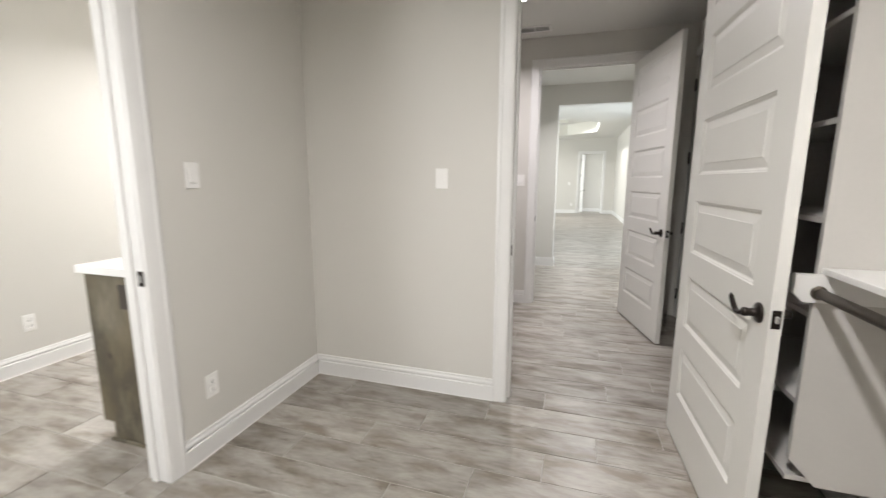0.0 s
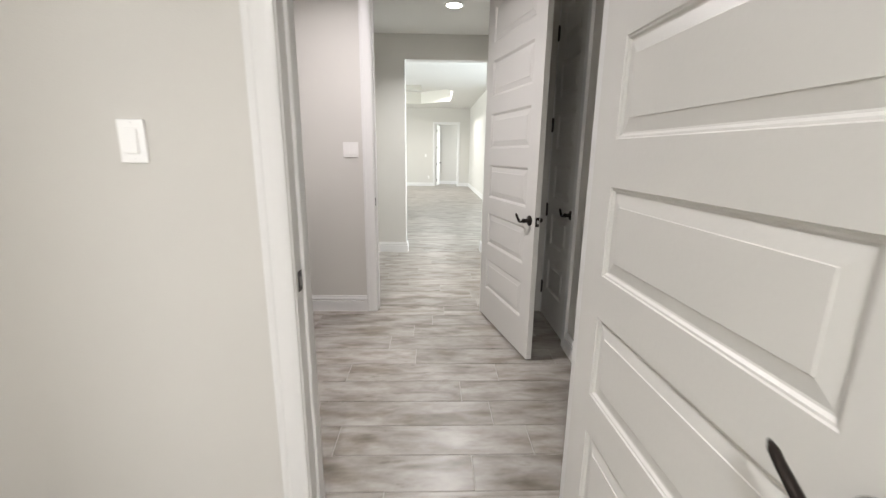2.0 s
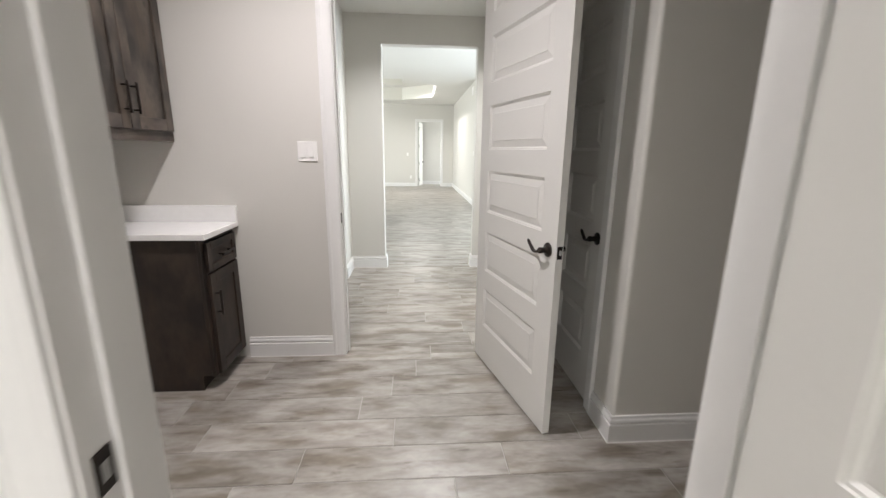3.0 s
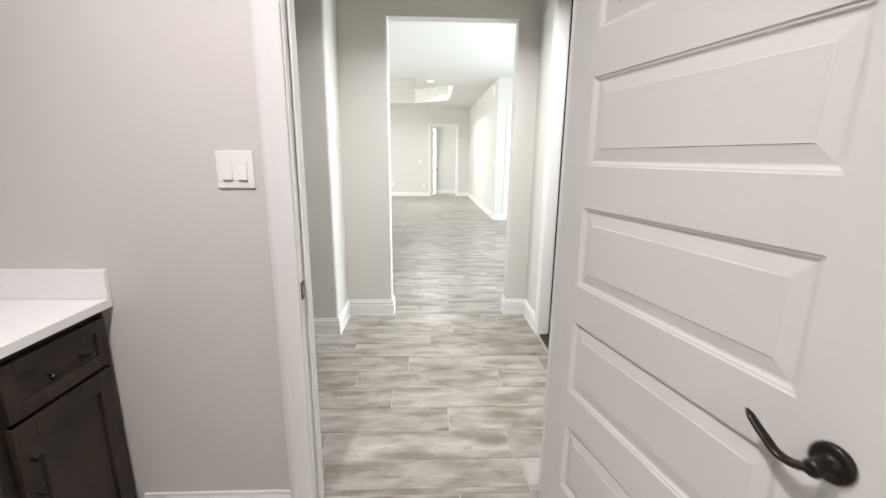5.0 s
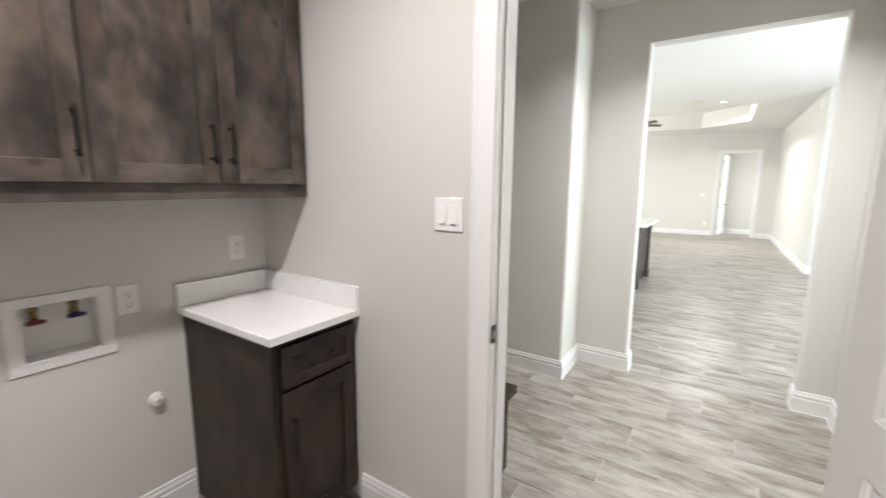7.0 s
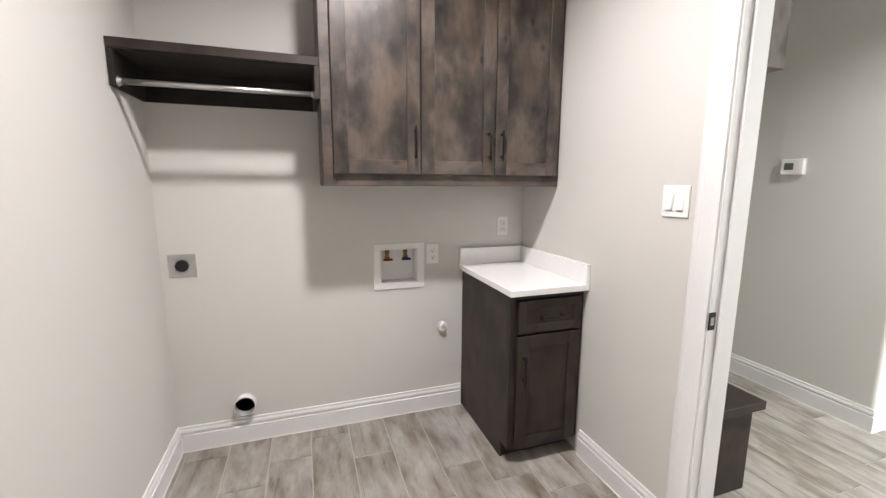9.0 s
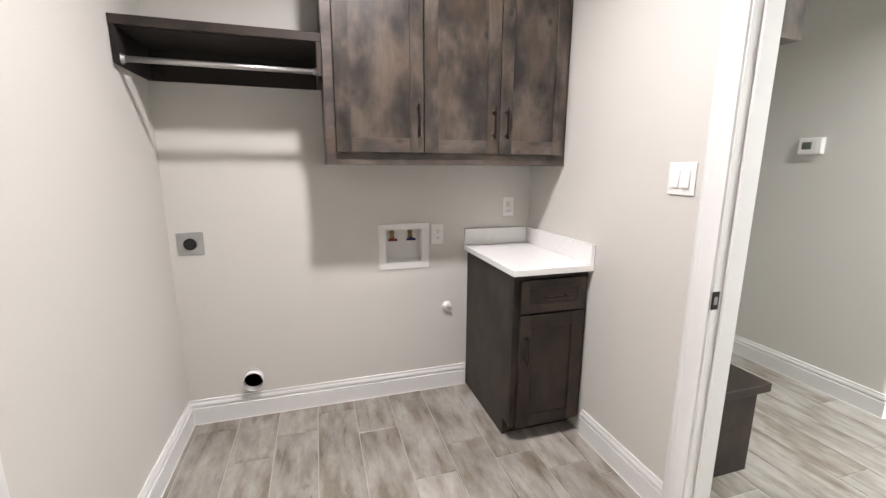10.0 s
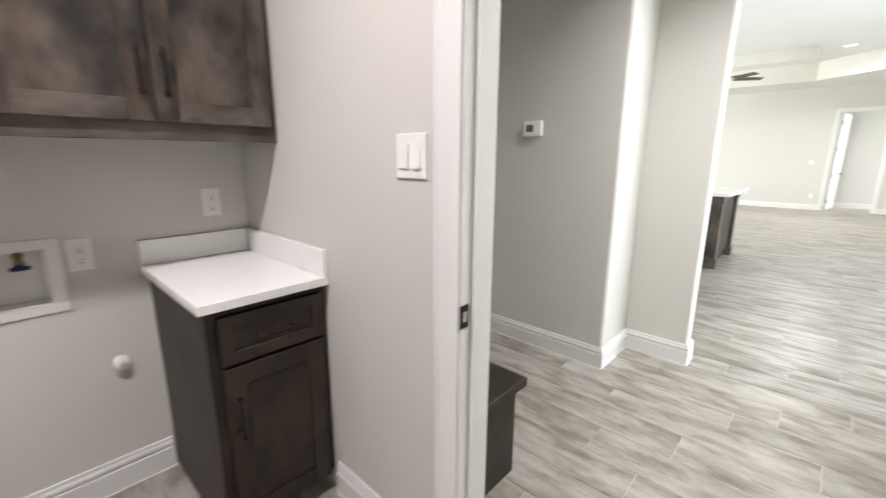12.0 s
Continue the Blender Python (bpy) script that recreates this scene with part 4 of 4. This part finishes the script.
# ---- cabinet seen through the doorway in the return wall ----
sc = thing("low_cabinet", "dark stained low cabinet in the side room", "cabinet")
part("cabinet_body", boxes((2.58, 3.3, 13.14, 13.75, 0.0, 0.86), bevel=0.003), ALDER_DARK, sc)
st = thing("cabinet_top", "white top on the low cabinet", "countertop")
part("slab", boxes((2.57, 3.32, 13.12, 13.77, 0.86, 0.90), bevel=0.003), QUARTZ, st)

# ---- ceiling things ----
# the bath fitting is made up to go with its fill lamp, out of view
for lx, ly, lz, power, tint, beam in DOWNLIGHTS:
    dl = thing("downlight", "round white recessed downlight, lit", "ceiling light", "recessed downlights", at=pose(lx, ly, lz))
    part("trim_ring", lathe(bmesh.new(), pose(0, 0, 0, 180, 0, 0), [(0.098, 0), (0.096, 0.006), (0.082, 0.009), (0.076, 0.004)], 32), PLASTIC, dl)
    part("lens", lathe(bmesh.new(), pose(0, 0, 0, 180, 0, 0), [(0.0755, 0.0005), (0.0755, 0.007), (0.05, 0.0085)], 32), LENS, dl, "glowing white lens")


def vent(label, m, length, width, blades):
    v = thing("ceiling_vent", label, "vent", at=m)
    a, b = length / 2, width / 2
    part("vent_frame", boxes((-a, a, -b, -b + 0.022, -0.008, 0), (-a, a, b - 0.022, b, -0.008, 0), (-a, -a + 0.022, -b + 0.022, b - 0.022, -0.008, 0), (a - 0.022, a, -b + 0.022, b - 0.022, -0.008, 0), (-0.008, 0.008, -b + 0.022, b - 0.022, -0.008, 0), bevel=0.001), PLASTIC, v)
    # dark sheet painted as the shade between the slats
    part("vent_slat_shade", boxes((-a + 0.02, a - 0.02, -b + 0.02, b - 0.02, -0.002, -0.0005)), HOLESHADE, v, "near-black sheet coloured as the shade behind the slats")
    for k in range(blades):
        y = -b + 0.03 + (width - 0.06) * k / (blades - 1)
        sub = boxes((-a + 0.022, a - 0.022, -0.008, 0.008, -0.0012, 0), bevel=0)
        sub.transform(pose(0, y, -0.005, 38, 0, 0))
        part("slat", sub, PLASTIC, v)


vent("white slatted supply vent in the laundry ceiling", pose(0.27, 4.69, H_LOW), 0.30, 0.15, 7)
v = thing("wall_vent", "white return vent high on the great room wall", "vent")
part("vent_frame", boxes((2.263, 2.275, 13.25, 13.5, 2.75, 2.95), bevel=0.002), PLASTIC, v)

fan = thing("ceiling_fan", "brown-bladed ceiling fan hanging from the tray ceiling", "ceiling fan", at=pose(-1.05, 15.45, -0.10))
part("fan_rod", tube(bmesh.new(), [(0, 0, 3.80), (0, 0, 3.2)], 0.013, 12), PLASTIC, fan)
part("fan_canopy", lathe(bmesh.new(), pose(0, 0, 3.80, 180, 0, 0), [(0.07, 0), (0.065, 0.03), (0.02, 0.06)], 24), PLASTIC, fan)
part("fan_motor", lathe(bmesh.new(), pose(0, 0, 3.20, 180, 0, 0), [(0.05, 0), (0.10, 0.02), (0.11, 0.07), (0.09, 0.12), (0.05, 0.15)], 28), PLASTIC, fan)
for k in range(5):
    bm = boxes((0.16, 0.72, -0.075, 0.075, -0.005, 0.005), bevel=0.003)
    for w in bm.verts:
        if w.co.x > 0.6:
            w.co.y *= 0.85
    bm.transform(pose(0, 0, 3.10, 0, 0, 72 * k - 36) @ pose(0, 0, 0, -16, 0, 0))
    part("fan_blade", bm, ALDER_H, fan, "brown wooden blade")
    bm = boxes((0.08, 0.20, -0.015, 0.015, -0.004, 0.002), bevel=0.002)
    bm.transform(pose(0, 0, 3.10, 0, 0, 72 * k - 36))
    part("blade_arm", bm, STEEL, fan)

# ---- window frames of the great room ----


def window(number, axis, face, a, b, sill, head, lights):
    root = tagged(new("window_%d" % number), kind="structure")
    lo_, hi_ = face
    n = lights
    dims = [(a, b, sill, sill + 0.05), (a, b, head - 0.05, head)]
    for k in range(n + 1):
        c = a + (b - a) * k / n
        dims.append((max(a, c - 0.03), min(b, c + 0.03), sill + 0.05, head - 0.05))
    part("window_frame", boxes(*[(lo_, hi_, u0, u1, z0, z1) for u0, u1, z0, z1 in dims]), TRIM, root)
    return root


window(1, 1, (-6.11, -6.05), 9.6, 17.4, 0.25, 2.5, 5)
window(2, 1, (4.65, 4.71), 7.5, 11.1, 0.25, 2.5, 3)
# made-up far room frame beside the fill lamp, out of view
window(3, 1, (4.45, 4.50), 19.1, 20.9, 0.5, 2.3, 2)

# ---- floor planks ----
PITCH, LEN, GAP = 0.2045, 0.910, 0.0042
OFFS = {-1: 1.15, 0: 0.86, 1: 0.54, 2: 0.30, 3: 0.62, 4: 0.214, 5: 0.768, -6: -0.43, -5: -0.27, -4: -0.13, -7: -0.24, -10: -0.735}
rng = random.Random(5)
ROOMS = [(-0.943, 1.78, -0.48, 2.81), (-0.963, 2.915, 2.99, 4.94), (-1.235, 1.62, 5.095, 6.67), (0.06, 1.62, 6.67, 7.09), (0.45, 1.43, 7.09, 7.22),
         (D1L, D1R, 2.81, 2.99), (D2L, D2R, 4.94, 5.095), (-2.895, -1.09, -0.48, 4.29), (-1.09, -0.943, B0, B1), (-5.99, 4.59, 7.235, 12.86), (-5.99, 2.26, 12.86, 18.64), (F0, F1, 18.64, 18.79),
         (-0.99, 4.39, 18.79, 19.84), (S0, S1, 12.86, 13.0), (2.41, 4.59, 13.0, 15.39), (1.63, 1.65, E0, E1)]


def plank_box(bm, x0, x1, y0, y1):
    c, h = 0.0014, 0.0
    lo4 = [bm.verts.new(v) for v in ((x0, y0, -0.0028), (x1, y0, -0.0028), (x1, y1, -0.0028), (x0, y1, -0.0028))]
    mid = [bm.verts.new(v) for v in ((x0, y0, h - 0.0010), (x1, y0, h - 0.0010), (x1, y1, h - 0.0010), (x0, y1, h - 0.0010))]
    top = [bm.verts.new(v) for v in ((x0 + c, y0 + c, h), (x1 - c, y0 + c, h), (x1 - c, y1 - c, h), (x0 + c, y1 - c, h))]
    bm.faces.new(top)
    for a_, b_ in ((lo4, mid), (mid, top)):
        for k in range(4):
            bm.faces.new((a_[k], a_[(k + 1) % 4], b_[(k + 1) % 4], b_[k]))
    return bm


planks = []
for row in range(-31, 78):
    y0 = 5.469 + row * PITCH
    off = OFFS.get(row, ((row * 0.3033) % 0.91) + rng.uniform(-0.05, 0.05))
    k0 = int((-6.2 - off) // LEN)
    for k in range(k0, k0 + 14):
        x0 = off + k * LEN
        for rx0, rx1, ry0, ry1 in ROOMS:
            a0, a1, b0, b1 = max(x0 + GAP / 2, rx0), min(x0 + LEN - GAP / 2, rx1), max(y0 + GAP / 2, ry0), min(y0 + PITCH - GAP / 2, ry1)
            if a1 - a0 > 0.006 and b1 - b0 > 0.006:
                planks.append((a0, a1, b0, b1))
near = [p for p in planks if p[0] > -1.3 and p[1] < 2.3 and 1.0 < p[2] < 9.2]
near.sort(key=lambda p: abs((p[0] + p[1]) / 2 - 0.6) * 0.7 + abs((p[2] + p[3]) / 2 - 4.6))
near = set(near[:300])
floor_ob = bpy.data.objects["floor"]
shared = {}
for p in planks:
    if p not in near:
        continue
    w, d = round(p[1] - p[0], 3), round(p[3] - p[2], 3)
    if (w, d) not in shared:
        bm = plank_box(bmesh.new(), -w / 2, w / 2, -d / 2, d / 2)
        bm.normal_update()
        me = bpy.data.meshes.new("plank_tile")
        bm.to_mesh(me)
        bm.free()
        me.materials.append(TILE)
        shared[(w, d)] = me
    ob = new("plank_tile", shared[(w, d)])
    ob.location = ((p[0] + p[1]) / 2, (p[2] + p[3]) / 2, 0)
    ob.parent = floor_ob
bm = bmesh.new()
for p in planks:
    if p not in near:
        plank_box(bm, *p)
tagged(part("plank_tile_field", bm, TILEFIELD, floor_ob), kind="stuff")
